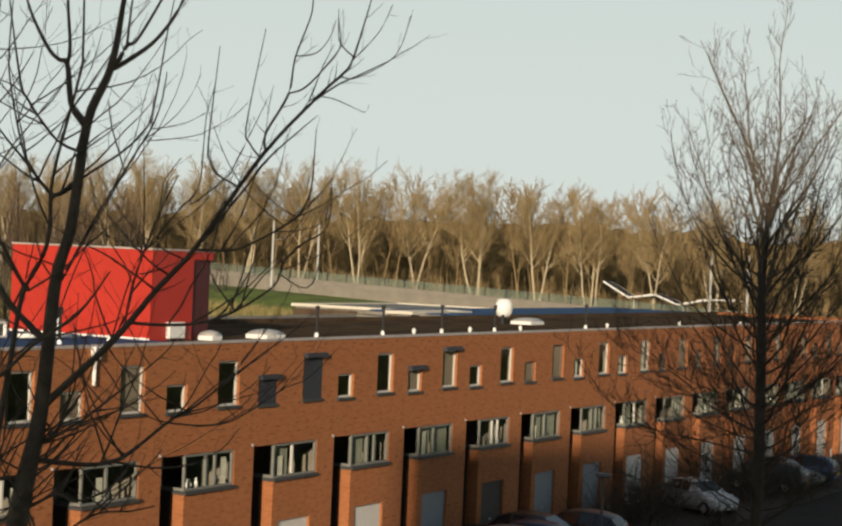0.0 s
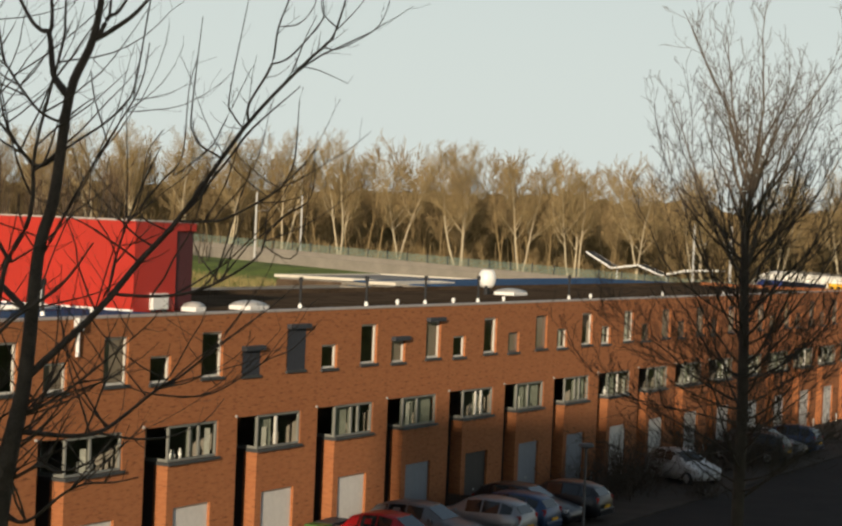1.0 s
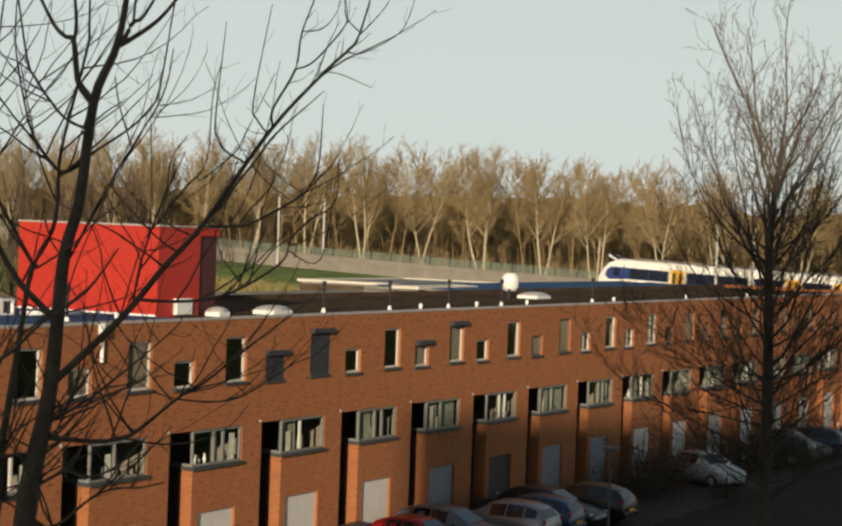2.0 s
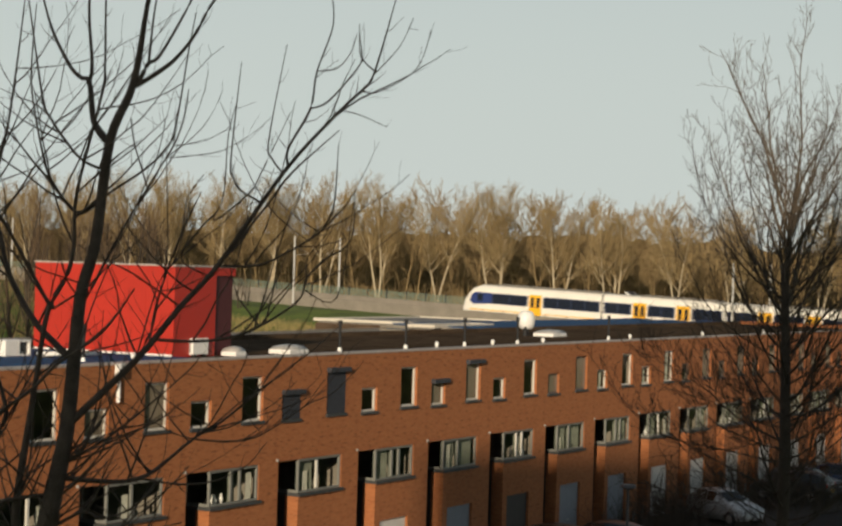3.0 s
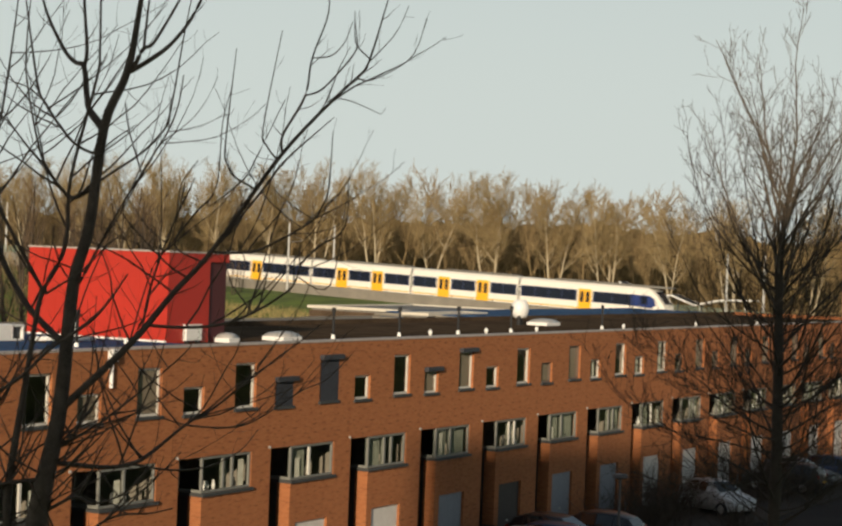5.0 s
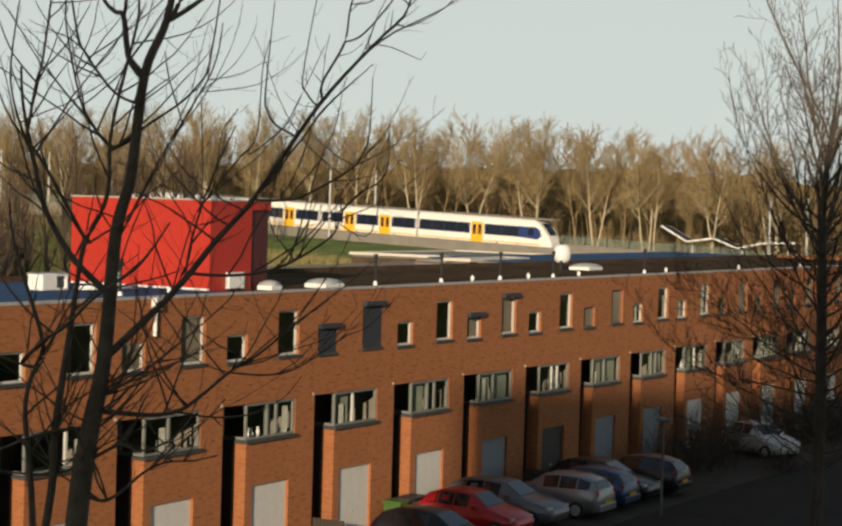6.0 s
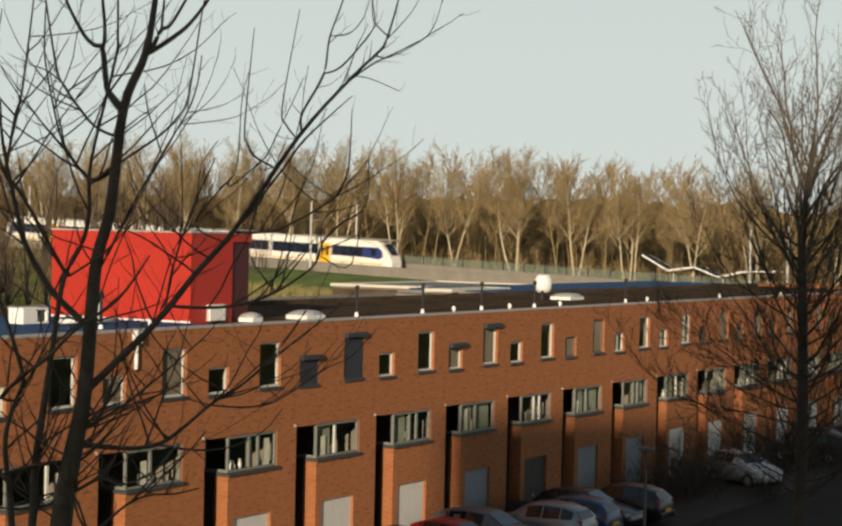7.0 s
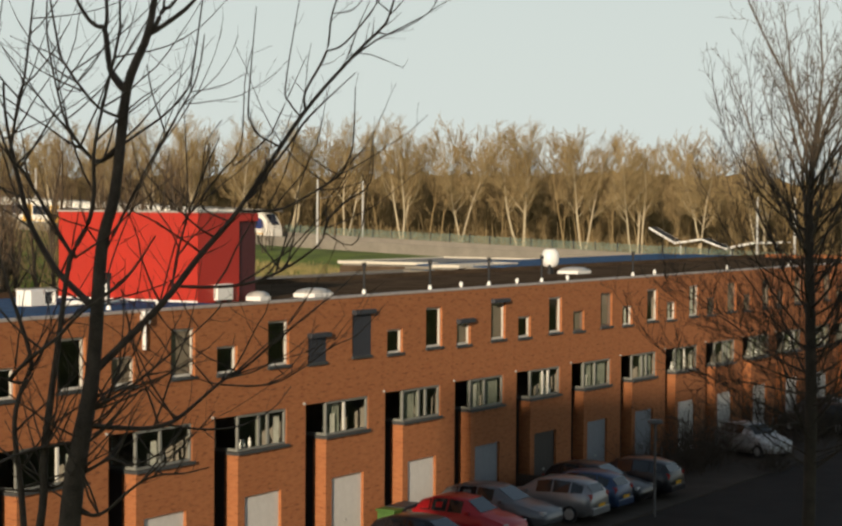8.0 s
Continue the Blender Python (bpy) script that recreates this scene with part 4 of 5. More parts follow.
# undergrowth at the foot of the wood
scrub = Wood()
for i in range(4300):
    s, o = rnd.uniform(-150, 175), rnd.uniform(7, 36)
    if i > 2500:
        s, o = rnd.uniform(-85, 1), rnd.uniform(-62, -14)
    w = TRACK @ Vector((s, o, 0))
    z = ground_z(w.x, w.y) - 0.1
    a = rnd.uniform(0, 6.28)
    d = np.array([math.cos(a) * 0.5, math.sin(a) * 0.5, 1.0])
    q = shoot(rnd, (w.x, w.y, z), d / np.linalg.norm(d), rnd.uniform(1.5, 5.0), 0.15, 0.0, 4)
    scrub.branch(q, [0.05, 0.045, 0.04, 0.03, 0.015], 3)
    twigs(rnd, scrub, q, [0.05, 0.045, 0.04, 0.03, 0.015], 1, 0.5, 1.2, 3, 0.022, 0.02, 0.1, 50, (3, 2))
tagged(new("undergrowth", scrub.mesh("undergrowth", TWIG_FAR)), "brown leafless scrub under the trees", "undergrowth", kind="stuff")

# dry reeds and rough straw on the near slope of the bank
STRAW = mat("dry_straw", (0.33, 0.26, 0.10), 0.95, vary=0.4, scale=0.5, fine=3, island=0.5)
reeds = Wood()
for i in range(5200):
    s, o = rnd.uniform(-2, 33), rnd.uniform(-42, -23.5)
    w = TRACK @ Vector((s, o, 0))
    z = ground_z(w.x, w.y) - 0.05
    q = shoot(rnd, (w.x, w.y, z), (rnd.gauss(0, 0.25), rnd.gauss(0, 0.25), 1.0), rnd.uniform(0.35, 1.0), 0.12, -0.03, 2)
    reeds.branch(q, [0.03, 0.025, 0.008], 3)
tagged(new("dry_reeds", reeds.mesh("dry_reeds", STRAW)), "dry yellow reeds and straw on the bank", "reeds", kind="stuff")

# the far side of the wood, a plain uneven brown mass
FAR_MASS = mat("far_wood_mass", (0.21, 0.148, 0.072), 1.0, vary=0.5, scale=0.3, fine=1.2, spec=0.0)


def mass(bm):
    prev = None
    for i in range(900):
        s = -190 + 0.42 * i
        top = 11.6 + 1.2 * noise.noise((s * 0.07, 2.0, 0)) + 0.8 * noise.noise((s * 0.4, 5.0, 0)) + rnd.uniform(-0.25, 0.25) - (1.2 if s > 42 else 0)
        w = TRACK @ Vector((s, 47 + 3 * noise.noise((s * 0.2, 0, 7.0)), 0))
        z = ground_z(w.x, w.y)
        cur = (bm.verts.new((w.x, w.y, z - 0.5)), bm.verts.new((w.x, w.y, z + top)))
        if prev:
            bm.faces.new((prev[0], cur[0], cur[1], prev[1]))
        prev = cur


tagged(part("backdrop", mass, FAR_MASS), "distant brown mass of leafless wood", "woodland", kind="structure")

# thin young trees on the bank, and the copse at the left of the red roof box
t, c = birch(91, 8.5, 2, 0.011, 0.5)
TWIG_DARK = mat("dark_brown_twigs", (0.125, 0.080, 0.044), 0.95, vary=0.35, scale=0.5, fine=3)
SAPLING = (t.mesh("sapling_stem", BARK_GREY), c.mesh("sapling_crown", TWIG_DARK))
for i in range(62):
    if i < 7:
        m = TRACK @ pose(-4 + 2.2 * i, -13 + rnd.uniform(-2, 2), 0)
        x, y, k = m.translation.x, m.translation.y, rnd.uniform(0.42, 0.6)
    else:
        x, y, k = rnd.uniform(-52, -26), rnd.uniform(150, 262), rnd.uniform(1.0, 1.75)
    b = thing("young_tree", pose(x, y, ground_z(x, y) - 0.1, 0, 0, rnd.uniform(0, 360)), "thin bare young tree on the grassy bank", "tree", "young trees on the bank")
    for name, me in zip(("trunk", "crown"), SAPLING):
        ob = new(name, me)
        ob.parent, ob.scale = b, (k, k, k)


# ---- buildings behind the terrace ----
CREAM = mat("cream_fascia", (0.62, 0.56, 0.45), 0.6, vary=0.1)
GREY_ROOF = mat("grey_gravel_roof", (0.20, 0.185, 0.16), 0.95, vary=0.25, scale=0.6, fine=10)


def flat_block(u0, u1, y0, y1, z, label, roof, edge):
    b = thing("flat_roofed_building", ROW @ pose(u0, y0, 0), label, "building")
    w, d = u1 - u0, y1 - y0
    part("wall", lambda bm: box(bm, 0, w, 0, d, 0, z - 0.3), BITUMEN, b)
    part("fascia", lambda bm: (box(bm, -0.1, w + 0.1, -0.1, 0.15, z - 0.18, z), box(bm, -0.1, w + 0.1, d - 0.15, d + 0.1, z - 0.18, z), box(bm, -0.1, 0.15, 0.15, d - 0.15, z - 0.18, z), box(bm, w - 0.15, w + 0.1, 0.15, d - 0.15, z - 0.18, z)), edge, b, "pale roof edge")
    part("roof", lambda bm: box(bm, 0.15, w - 0.15, 0.15, d - 0.15, z - 0.3, z - 0.08), roof, b)
    return b


flat_block(10, 41, 16.2, 18.6, 8.02, "long low building with grey gravel roof and concrete edge", GREY_ROOF, CONCRETE)
flat_block(49, 62, 26, 28, 7.45, "low flat-roofed building with grey gravel roof", GREY_ROOF, CONCRETE)
flat_block(50, 57.5, 20.0, 21.6, 8.05, "low flat-roofed building with cream roof edge", GREY_ROOF, CREAM)
flat_block(58, 72, 25.0, 33, 7.9, "low flat-roofed building with pale roof edge", GREY_ROOF, CREAM)
blue = flat_block(51, 90, 13, 24, 7.9, "flat-roofed building covered with dark blue panels", BLUE_ROOF, CONCRETE)
for i in range(12):
    for j in range(4):
        part("panel", lambda bm: box(bm, 0, 3.0, 0, 2.3, 0, 0.06), BLUE_ROOF, blue, key="roof_panel", at=pose(0.6 + 3.2 * i, 0.6 + 2.6 * j, 7.86, 2, 0, 0))

# ---- things on the terrace roof ----
ROOF_Z = 8.16


def roof_vent(u, y):
    v = thing("roof_vent", ROW @ pose(u, y, ROOF_Z), "small white roof vent pipe with cap", "vent", "roof vents")
    part("pipe", lambda bm: tube(bm, [(0, 0, 0), (0, 0, 0.12)], [0.06, 0.055], 10), WHITE, v, key="vent_pipe", smooth=True)
    part("cap", lambda bm: tube(bm, [(0, 0, 0.08), (0, 0, 0.18), (0, 0, 0.24)], [0.08, 0.08, 0.03], 10), WHITE, v, key="vent_cap")


def roof_flue(u, y):
    v = thing("roof_flue", ROW @ pose(u, y, ROOF_Z), "thin dark flue pipe on white base", "flue", "roof flues")
    part("pipe", lambda bm: tube(bm, [(0, 0, 0.15), (0, 0, 1.0)], [0.05, 0.05], 8), BLACK, v, key="flue_pipe")
    part("cowl", lambda bm: tube(bm, [(0, 0, 0.98), (0, 0, 1.16)], [0.085, 0.085], 8), BLACK, v, key="flue_cowl")
    part("base", lambda bm: tube(bm, [(0, 0, 0), (0, 0, 0.16)], [0.09, 0.055], 10), WHITE, v, key="flue_base")


for n in (-1, 1, 3, 4, 5, 7, 9, 11):
    roof_vent(2.30 + BAY * n + 1.73, 3.4)
for n in (-2, 1, 2, 3, 4, 6):
    roof_flue(2.30 + BAY * n + 4.56, 3.6)


MILKY = mat("milky_acrylic", (0.42, 0.40, 0.36), 0.35, vary=0.1)


def skylight(u, y, w, d, label):
    v = thing("skylight", ROW @ pose(u, y, ROOF_Z), label, "skylight", "roof lights")
    part("kerb", lambda bm: box(bm, -w / 2, w / 2, -d / 2, d / 2, 0, 0.16), WHITE, v, bevel=0.02)
    def dome(bm):
        rings = []
        for k in range(5):
            s, z = math.cos(k * 0.36), 0.16 + 0.18 * math.sin(k * 0.36)
            rings.append([bm.verts.new((x * w * 0.46 * s, yy * d * 0.46 * s, z)) for x, yy in ((-1, -1), (0, -1.04), (1, -1), (1.04, 0), (1, 1), (0, 1.04), (-1, 1), (-1.04, 0))])
        for r, q in zip(rings, rings[1:]):
            for i in range(8):
                bm.faces.new((r[i], r[(i + 1) % 8], q[(i + 1) % 8], q[i]))
        bm.faces.new(rings[-1])
    part("dome", dome, MILKY, v, "milky plastic dome", smooth=True)


skylight(8.4, 3.6, 1.25, 0.9, "long milky dome skylight on a white kerb")
skylight(4.9, 3.6, 0.65, 0.6, "small milky dome skylight on the bitumen roof")
skylight(37.9, 7.0, 1.6, 1.1, "broad low dome skylight on the bitumen roof")


def roof_unit(u, y, w, d, h, label):
    v = thing("air_unit", ROW @ pose(u, y, ROOF_Z), label, "air unit", "air units")
    part("case", lambda bm: box(bm, -w / 2, w / 2, -d / 2, d / 2, 0.08, h), WHITE, v, bevel=0.02)
    for s in (-0.35, 0.35):
        part("foot", lambda bm: box(bm, s * w - 0.05, s * w + 0.05, -d / 2, d / 2, 0, 0.08), BLACK, v)
    part("grille", lambda bm: [box(bm, -w / 2 - 0.012, -w / 2, -d * 0.4, d * 0.4, 0.15 + 0.07 * k, 0.18 + 0.07 * k) for k in range(int((h - 0.2) / 0.07))], SHUTTER, v)


roof_unit(3.3, 4.2, 0.9, 0.7, 0.62, "white boxed air conditioning unit on feet")
roof_unit(2.3, 4.6, 0.5, 0.4, 0.45, "small white boxed air unit on feet")

dish = thing("roof_cowl", ROW @ pose(36.8, 7.8, ROOF_Z), "large white rounded roof cowl on a dark bracket", "cowl")
part("bracket", lambda bm: (tube(bm, [(-0.3, -0.1, 0), (-0.3, -0.1, 0.6)], [0.12, 0.08], 8), tube(bm, [(0.15, 0, 0), (0.1, 0, 0.45)], [0.1, 0.1], 8)), BLACK, dish)


def bowl(bm):
    rings = []
    for k in range(9):
        a = -1.2 + 2.4 * k / 8
        r, z = 0.5 * math.cos(a) ** 0.6, 0.78 + 0.48 * math.sin(a)
        rings.append([bm.verts.new((r * math.cos(b), 0.85 * r * math.sin(b), z)) for b in np.arange(20) * 2 * math.pi / 20])
    for r, q in zip(rings, rings[1:]):
        for i in range(20):
            bm.faces.new((r[i], r[(i + 1) % 20], q[(i + 1) % 20], q[i]))
    bm.faces.new(rings[0][::-1])
    bm.faces.new(rings[-1])


part("hood", bowl, WHITE, dish, "white rounded hood", smooth=True)


roofing = thing("roof_sheeting", ROW @ pose(0, 0, ROOF_Z), "blue roofing sheets laid on the flat roof", "roofing")
for k in range(9):
    part("sheet", lambda bm: box(bm, 0, 1.98, 3.3, 11.0, 0.004, 0.03), BLUE_ROOF, roofing, key="blue_sheet", at=pose(-16.0 + 2.0 * k, 0, 0.004 * (k % 2)))
cabinet = thing("roof_cabinet", ROW @ pose(-3.05, 6.9, ROOF_Z + 0.04), "white roof cabinet with a dark louvred front", "cabinet")
part("case", lambda bm: box(bm, -0.3, 0.3, -0.3, 0.3, 0.0, 0.5), WHITE, cabinet, bevel=0.02)
part("hood", lambda bm: ring(bm, 0.32, 0.92, 0.0, 0.5, -0.3, 0.06, 0.6), WHITE, cabinet, "white open hood")
part("louvre", lambda bm: [box(bm, 0.38, 0.86, -0.2, -0.17, 0.07 + 0.06 * k, 0.11 + 0.06 * k) for k in range(6)], SHUTTER, cabinet, "dark louvre")
duct = thing("roof_duct", ROW @ pose(-2.6, 5.6, ROOF_Z + 0.04), "white plastic duct with an upright bend", "duct")
part("run", lambda bm: tube(bm, [(-0.4, 0, 0.12), (2.0, -0.6, 0.12)], [0.075, 0.075], 10), WHITE, duct, smooth=True)
part("riser", lambda bm: tube(bm, [(1.45, -0.2, 0.1), (1.45, -0.2, 0.75)], [0.09, 0.09], 10), WHITE, duct, smooth=True)
for x, y in ((0.0, -0.2), (1.3, -0.5)):
    part("foot", lambda bm: box(bm, x, x + 0.1, y, y + 0.3, 0, 0.06), BLACK, duct)
tail_pipe = thing("rain_pipe", ROW @ pose(35.9, -0.06, 0.1), "white rain pipe at the foot of the brick front", "pipe")
part("pipe", lambda bm: tube(bm, [(0, 0, 0.0), (0, 0, 2.2)], [0.055, 0.055], 8), WHITE, tail_pipe)

# the white down-pipe and roof rail at the left part of the terrace
pipe = thing("down_pipe", ROW @ pose(-6.3, -0.06, 0), "white rain pipe with hopper on the brick front", "pipe")
part("pipe", lambda bm: tube(bm, [(0, 0, 7.3), (0, 0, 8.05)], [0.055, 0.055], 8), WHITE, pipe)
part("hopper", lambda bm: box(bm, -0.14, 0.14, -0.12, 0.05, 8.05, 8.4), WHITE, pipe, bevel=0.02)


# ---- cars ----
def car_paint(name, color, metal=0.3):
    return mat(name, color, 0.28, metal=metal, vary=0.06, scale=2, spec=0.6)


CAR_GLASS = mat("car_glass", (0.012, 0.014, 0.016), 0.08, vary=0.1, spec=0.7)
LAMP_RED = mat("tail_lamp_red", (0.32, 0.015, 0.01), 0.25, vary=0.1)
LAMP_CLEAR = mat("headlamp_glass", (0.6, 0.6, 0.58), 0.15, vary=0.1)
# x from the nose backwards: half width, bottom, belt line, roof line, half width of the roof
HATCH = [(0.0, 0.62, 0.38, 0.62, 0.63, 0.58), (0.12, 0.76, 0.26, 0.74, 0.76, 0.70), (0.75, 0.86, 0.20, 0.90, 0.94, 0.76), (1.2, 0.87, 0.20, 0.97, 1.02, 0.74), (1.95, 0.88, 0.20, 0.99, 1.46, 0.60),
         (2.6, 0.88, 0.20, 1.0, 1.52, 0.61), (3.3, 0.88, 0.20, 1.02, 1.48, 0.60), (3.8, 0.86, 0.22, 1.04, 1.34, 0.58), (4.08, 0.82, 0.30, 0.98, 1.02, 0.62), (4.15, 0.70, 0.36, 0.72, 0.74, 0.6)]


def car(m, paint, label, long=1.0, tall=1.0):
    rows = [(x * long, w, b, s * tall, r * tall, rw) for x, w, b, s, r, rw in HATCH]
    v = thing("car", m, label, "car", "parked cars")
    def shell(bm):
        rings = [[bm.verts.new(c) for c in ((x, -w * 0.93, b), (x, -w, (b + s) / 2), (x, -w * 0.97, s), (x, -rw, r - 0.04), (x, -rw * 0.8, r), (x, rw * 0.8, r), (x, rw, r - 0.04), (x, w * 0.97, s), (x, w, (b + s) / 2), (x, w * 0.93, b))] for x, w, b, s, r, rw in rows]
        for p, q in zip(rings, rings[1:]):
            for k in range(10):
                bm.faces.new((p[k], p[(k + 1) % 10], q[(k + 1) % 10], q[k]))
        bm.faces.new(rings[0][::-1])
        bm.faces.new(rings[-1])
    part("body", shell, paint, v, smooth=True)
    def pane(bm, i, j, side, grow=0.012):
        (xa, wa, _, sa, ra, rwa), (xb, wb, _, sb, rb, rwb) = rows[i], rows[j]
        def at(x, w, s, r, rw, f):
            return (x, side * (w * 0.97 + (rw - w * 0.97) * f + grow), s + (r - 0.04 - s) * f)
        lo, hi = 0.05, 0.93
        ia, ib = xa + 0.03, xb - 0.03
        quad(bm, at(ia, wa, sa, ra, rwa, lo), at(ib, wb, sb, rb, rwb, lo), at(ib, wb, sb, rb, rwb, hi), at(ia, wa, sa, ra, rwa, hi))
    for side in (-1, 1):
        for i, j in ((4, 5), (5, 6)):
            part("side_window", lambda bm: pane(bm, i, j, side), CAR_GLASS, v)
        part("quarter_window", lambda bm: pane(bm, 6, 7, side), CAR_GLASS, v)
        part("mirror", lambda bm: box(bm, rows[3][0] + 0.35, rows[3][0] + 0.5, min(side * 0.88, side * 1.02), max(side * 0.88, side * 1.02), 0.98 * tall, 1.1 * tall), paint, v, bevel=0.02)
        part("headlight", lambda bm: box(bm, 0.1, 0.4, min(side * 0.5, side * 0.76), max(side * 0.5, side * 0.76), 0.64 * tall, 0.76 * tall), LAMP_CLEAR, v, bevel=0.02)
        part("tail_light", lambda bm: box(bm, rows[-2][0] - 0.12, rows[-2][0] + 0.03, min(side * 0.62, side * 0.8), max(side * 0.62, side * 0.8), 0.78 * tall, 1.02 * tall), LAMP_RED, v, bevel=0.02)
        for x in (0.78 * long, 3.32 * long):
            y = side * 0.80
            wheel = part("wheel", lambda bm: tube(bm, [(x, y - 0.10, 0.31), (x, y + 0.10, 0.31)], [0.31, 0.31], 20), BLACK, v, smooth=False)
            part("rim", lambda bm: tube(bm, [(x, y + side * 0.10, 0.31), (x, y + side * 0.112, 0.31)], [0.2, 0.19], 14), METAL, wheel)
    def slope(bm, i, j):
        (xa, wa, _, sa, ra, rwa), (xb, wb, _, sb, rb, rwb) = rows[i], rows[j]
        n = Vector((ra - rb, 0, xb - xa)).normalized() * 0.012
        if rb < ra:
            n = Vector((-(rb - ra), 0, xb - xa)).normalized() * 0.012
        f0, f1 = (0.08, 0.9) if rb > ra else (0.1, 0.9)
        pts = []
        for f, k in ((f0, -1), (f0, 1), (f1, 1), (f1, -1)):
            x, r, w = xa + (xb - xa) * f, ra + (rb - ra) * f, rwa + (rwb - rwa) * f
            pts.append((x + (n.x if rb < ra else -abs(n.x)), k * w * 0.86, r + abs(n.z)))
        quad(bm, *pts)
    part("windscreen", lambda bm: slope(bm, 3, 4), CAR_GLASS, v)
    part("rear_window", lambda bm: slope(bm, 7, 8), CAR_GLASS, v)
    part("bumper", lambda bm: box(bm, rows[-1][0] - 0.1, rows[-1][0] + 0.05, -0.72, 0.72, 0.3, 0.55), paint, v, bevel=0.03)
    part("number_plate", lambda bm: box(bm, rows[-1][0] + 0.04, rows[-1][0] + 0.06, -0.26, 0.26, 0.58, 0.69), TRAIN_YELLOW, v)


RED_P, GREY_P, SILVER_P, BLUE_P, DARK_P, WHITE_P = (car_paint(*a) for a in (("red_car_paint", (0.42, 0.012, 0.018), 0.1), ("grey_car_paint", (0.14, 0.145, 0.155)), ("silver_car_paint", (0.27, 0.27, 0.28), 0.5), ("blue_car_paint", (0.03, 0.06, 0.13)), ("black_car_paint", (0.02, 0.021, 0.025)), ("white_car_paint", (0.5, 0.49, 0.47), 0.0)))


def parked(u, paint, label, nose_out=False, long=1.0, tall=1.0, n=-0.8):
    # nose to the houses, or backed in
    m = ROW @ pose(u, n, 0.10, 0, 0, -90) if not nose_out else ROW @ pose(u, n - 4.15 * long, 0.10, 0, 0, 90)
    car(m, paint, label, long, tall)


parked(3.4, DARK_P, "dark car parked before the terrace", True, n=-2.0)
parked(8.0, RED_P, "bright red hatchback parked nose to the street", True, 0.9, n=-1.15)
parked(10.9, GREY_P, "dark grey estate car parked nose to the street", True, 1.05, 1.02, n=-0.5)
parked(13.9, SILVER_P, "silver hatchback parked nose to the houses", False, 1.02, 1.03, n=-1.0)
parked(16.3, BLUE_P, "dark blue hatchback parked nose to the houses", n=-1.0)
parked(18.5, DARK_P, "black car parked nose to the street", True, n=-1.0)
parked(20.9, DARK_P, "black car parked nose to the houses", False, 1.03, n=-1.1)
car(ROW @ pose(34.7, -4.9, 0.10, 0, 0, 64), WHITE_P, "white hatchback parked among shrubs", 0.88)
parked(46.5, DARK_P, "black car at the far end of the row", False, 1.0)
parked(49.2, GREY_P, "dark grey car at the far end of the row", True, 1.0)
parked(52.0, BLUE_P, "dark blue car at the far end of the row", False, 1.0)

# ---- street things ----
LAMP_GREY = mat("grey_lamp_paint", (0.10, 0.095, 0.09), 0.6, vary=0.15)
lamp = thing("street_lamp", ROW @ pose(16.31, -6.32, 0.03), "short grey street lamp with a flat round head", "lamp", "street lamps")
part("pole", lambda bm: tube(bm, [(0, 0, 0), (0, 0, 3.45)], [0.055, 0.045], 10), LAMP_GREY, lamp)
part("head", lambda bm: tube(bm, [(0, 0, 3.42), (0, 0, 3.5), (0, 0, 3.6)], [0.1, 0.3, 0.26], 16), LAMP_GREY, lamp)
bin_green = mat("green_bin_plastic", (0.05, 0.12, 0.02), 0.5, vary=0.15)
bin_dark = mat("anthracite_bin_plastic", (0.022, 0.024, 0.03), 0.5, vary=0.15)
for u, n, paint, word in ((6.7, -0.6, bin_green, "green"), (7.5, -0.55, bin_dark, "anthracite"), (8.2, -0.5, bin_dark, "anthracite")):
    wheelie = thing("wheeled_bin", ROW @ pose(u, n, 0.10), f"{word} wheeled bin beside the house front", "bin", "wheeled bins")
    part("tub", lambda bm: box(bm, -0.28, 0.28, -0.33, 0.33, 0.06, 0.95), paint, wheelie, bevel=0.03)
    part("lid", lambda bm: box(bm, -0.31, 0.31, -0.36, 0.38, 0.96, 1.04), paint, wheelie, bevel=0.02)
    for sx in (-0.25, 0.25):
        part("wheel", lambda bm: tube(bm, [(sx - 0.03, 0.33, 0.1), (sx + 0.03, 0.33, 0.1)], [0.1, 0.1], 12), BLACK, wheelie)
FENCE_WOOD = mat("dark_garden_fence", (0.05, 0.035, 0.025), 0.9, vary=0.35, scale=3)
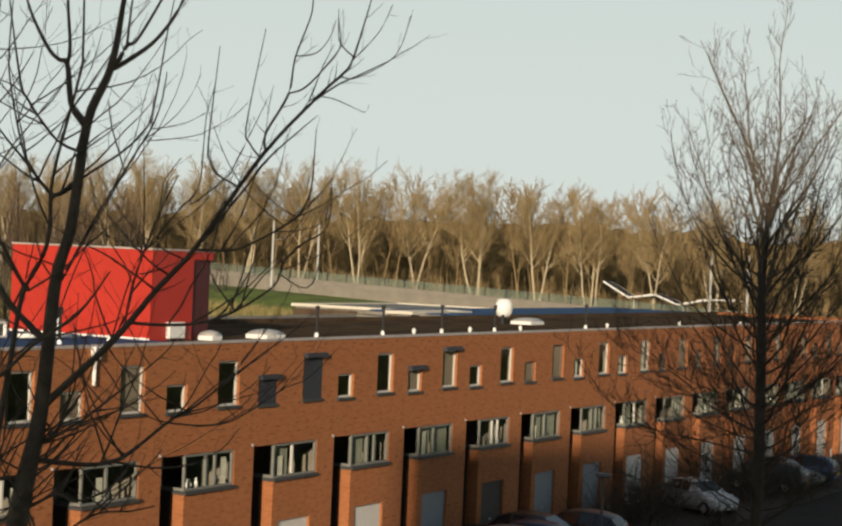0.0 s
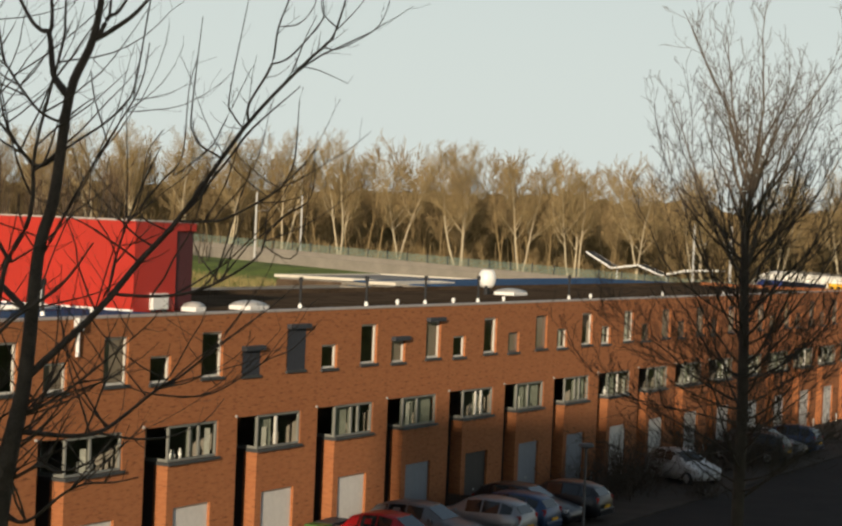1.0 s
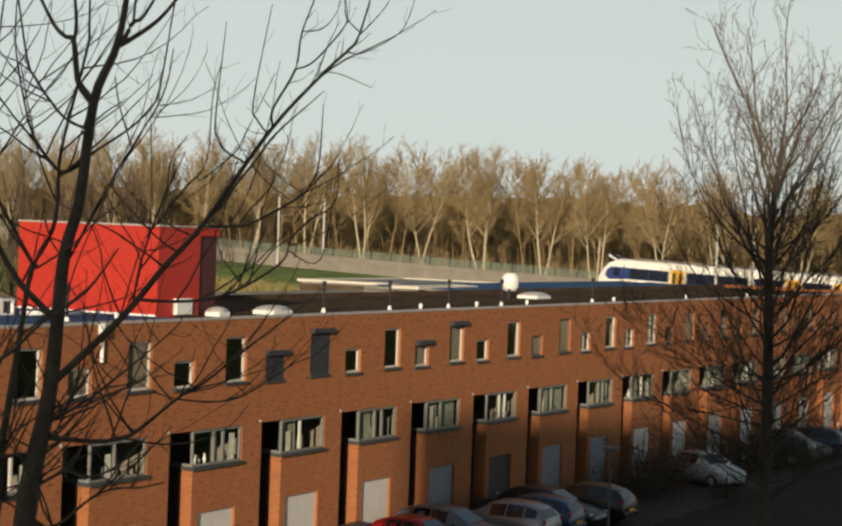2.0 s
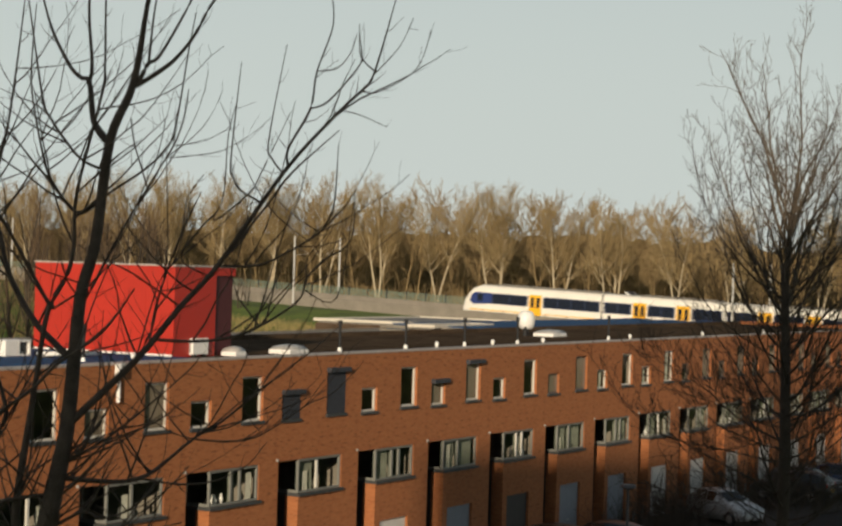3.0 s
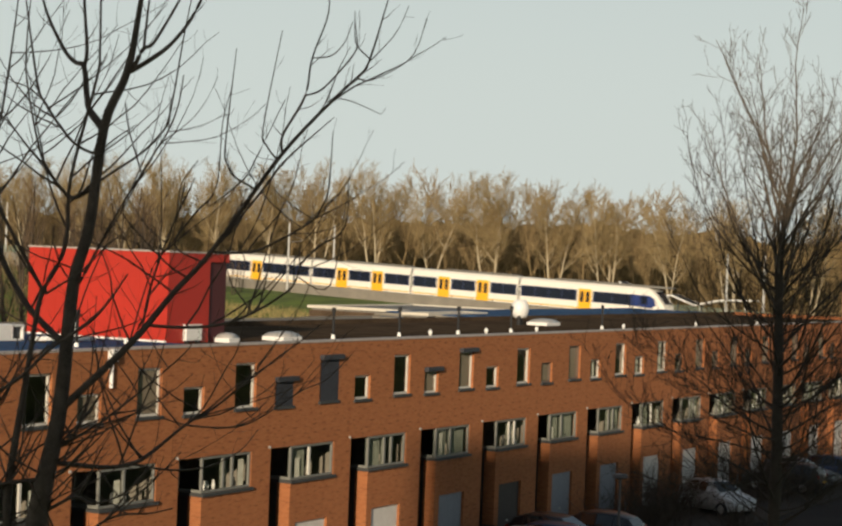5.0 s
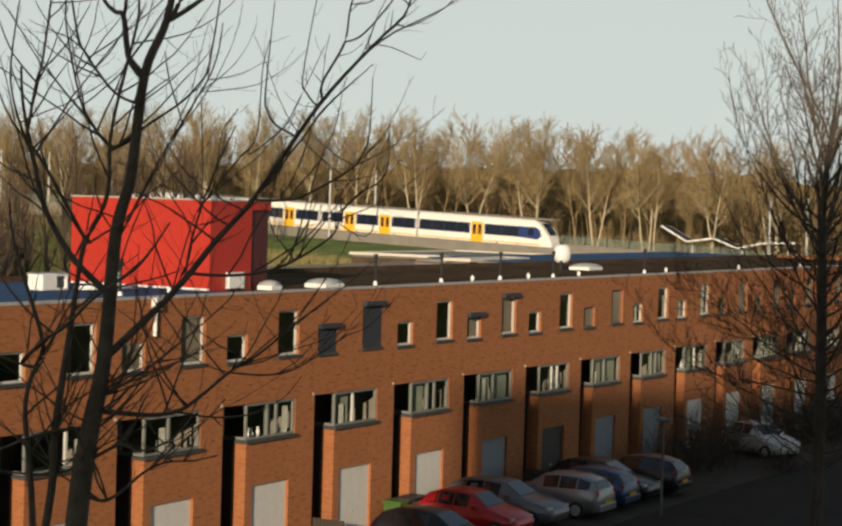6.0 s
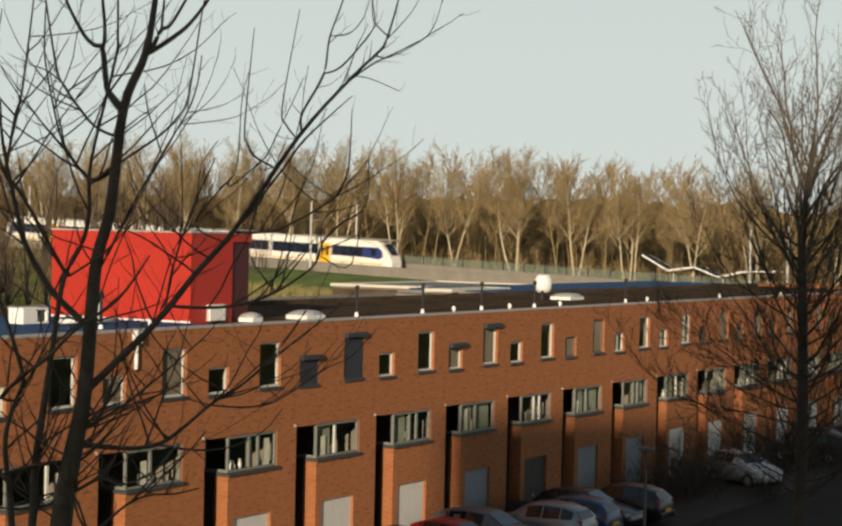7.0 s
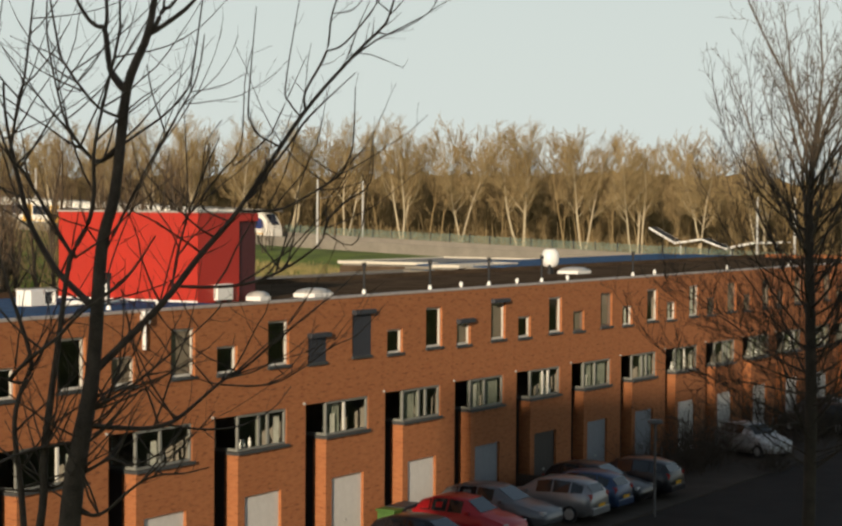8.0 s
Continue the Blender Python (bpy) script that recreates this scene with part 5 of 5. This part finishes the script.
for k in range(7):
    gf = thing("garden_fence", ROW @ pose(2.30 + BAY * (k - 2) + 0.02, -0.05, 0.1, 0, 0, -90), "low dark wooden fence beside the entrance", "fence", "entrance fences")
    for i in range(8):
        part("board", lambda bm: box(bm, 0, 0.13, -0.012, 0.012, 0, 0.95), FENCE_WOOD, gf, key="fence_board", at=pose(0.15 * i, 0, 0))
    part("rail", lambda bm: box(bm, 0, 1.2, 0.012, 0.05, 0.7, 0.78), FENCE_WOOD, gf, key="fence_rail")


# ---- shrubs in the shade ----
def shrub(seed, u, n, size, label):
    r = random.Random(seed)
    w = Wood()
    for i in range(60):
        a = r.uniform(0, 6.28)
        d = np.array([math.cos(a) * r.uniform(0.2, 0.9), math.sin(a) * r.uniform(0.2, 0.9), 1.0])
        q = shoot(r, (r.gauss(0, 0.3) * size, r.gauss(0, 0.3) * size, 0), d / np.linalg.norm(d), size * r.uniform(0.6, 1.3), 0.14, 0.01, 5)
        rr = [0.018, 0.016, 0.013, 0.01, 0.008, 0.005]
        w.branch(q, rr, 4)
        twigs(r, w, q, rr, 2, 0.3, size * 0.45, 3, 0.006, 0.04, 0.1, 45, (3, 3))
    s = thing("shrub", ROW @ pose(u, n, 0), label, "shrub", "shrubs by the parking")
    new("foliage", w.mesh("shrub_wood", BARK_GREY)).parent = s
    tagged(s.children[0], kind="stuff")


for i, (u, n, size) in enumerate(((26.5, -2.2, 1.8), (28.8, -2.8, 2.1), (31.2, -2.2, 2.2), (33.6, -2.0, 1.9), (41.5, -3.0, 2.4), (44.0, -4.0, 2.2), (31.5, -5.6, 1.2))):
    shrub(300 + i, u, n, size, "dark leafless twiggy shrub in the shade")


# ---- what moves ----
def motions():
    # the train runs uphill: seconds, and how far along the line its nose is
    rows = [(0.0, 95.3), (1.0, 74.0), (2.5, 42.3), (3.5, 22.0), (4.5, 1.3), (6.5, -40.2), (7.0, -50.4), (8.0, -70.8)]
    tilt = math.degrees(math.atan(-SLOPE))
    walk(train, [(t, TRACK @ pose(s, 0, rail_z(s), 0, tilt, 0)) for t, s in rows])


motions()
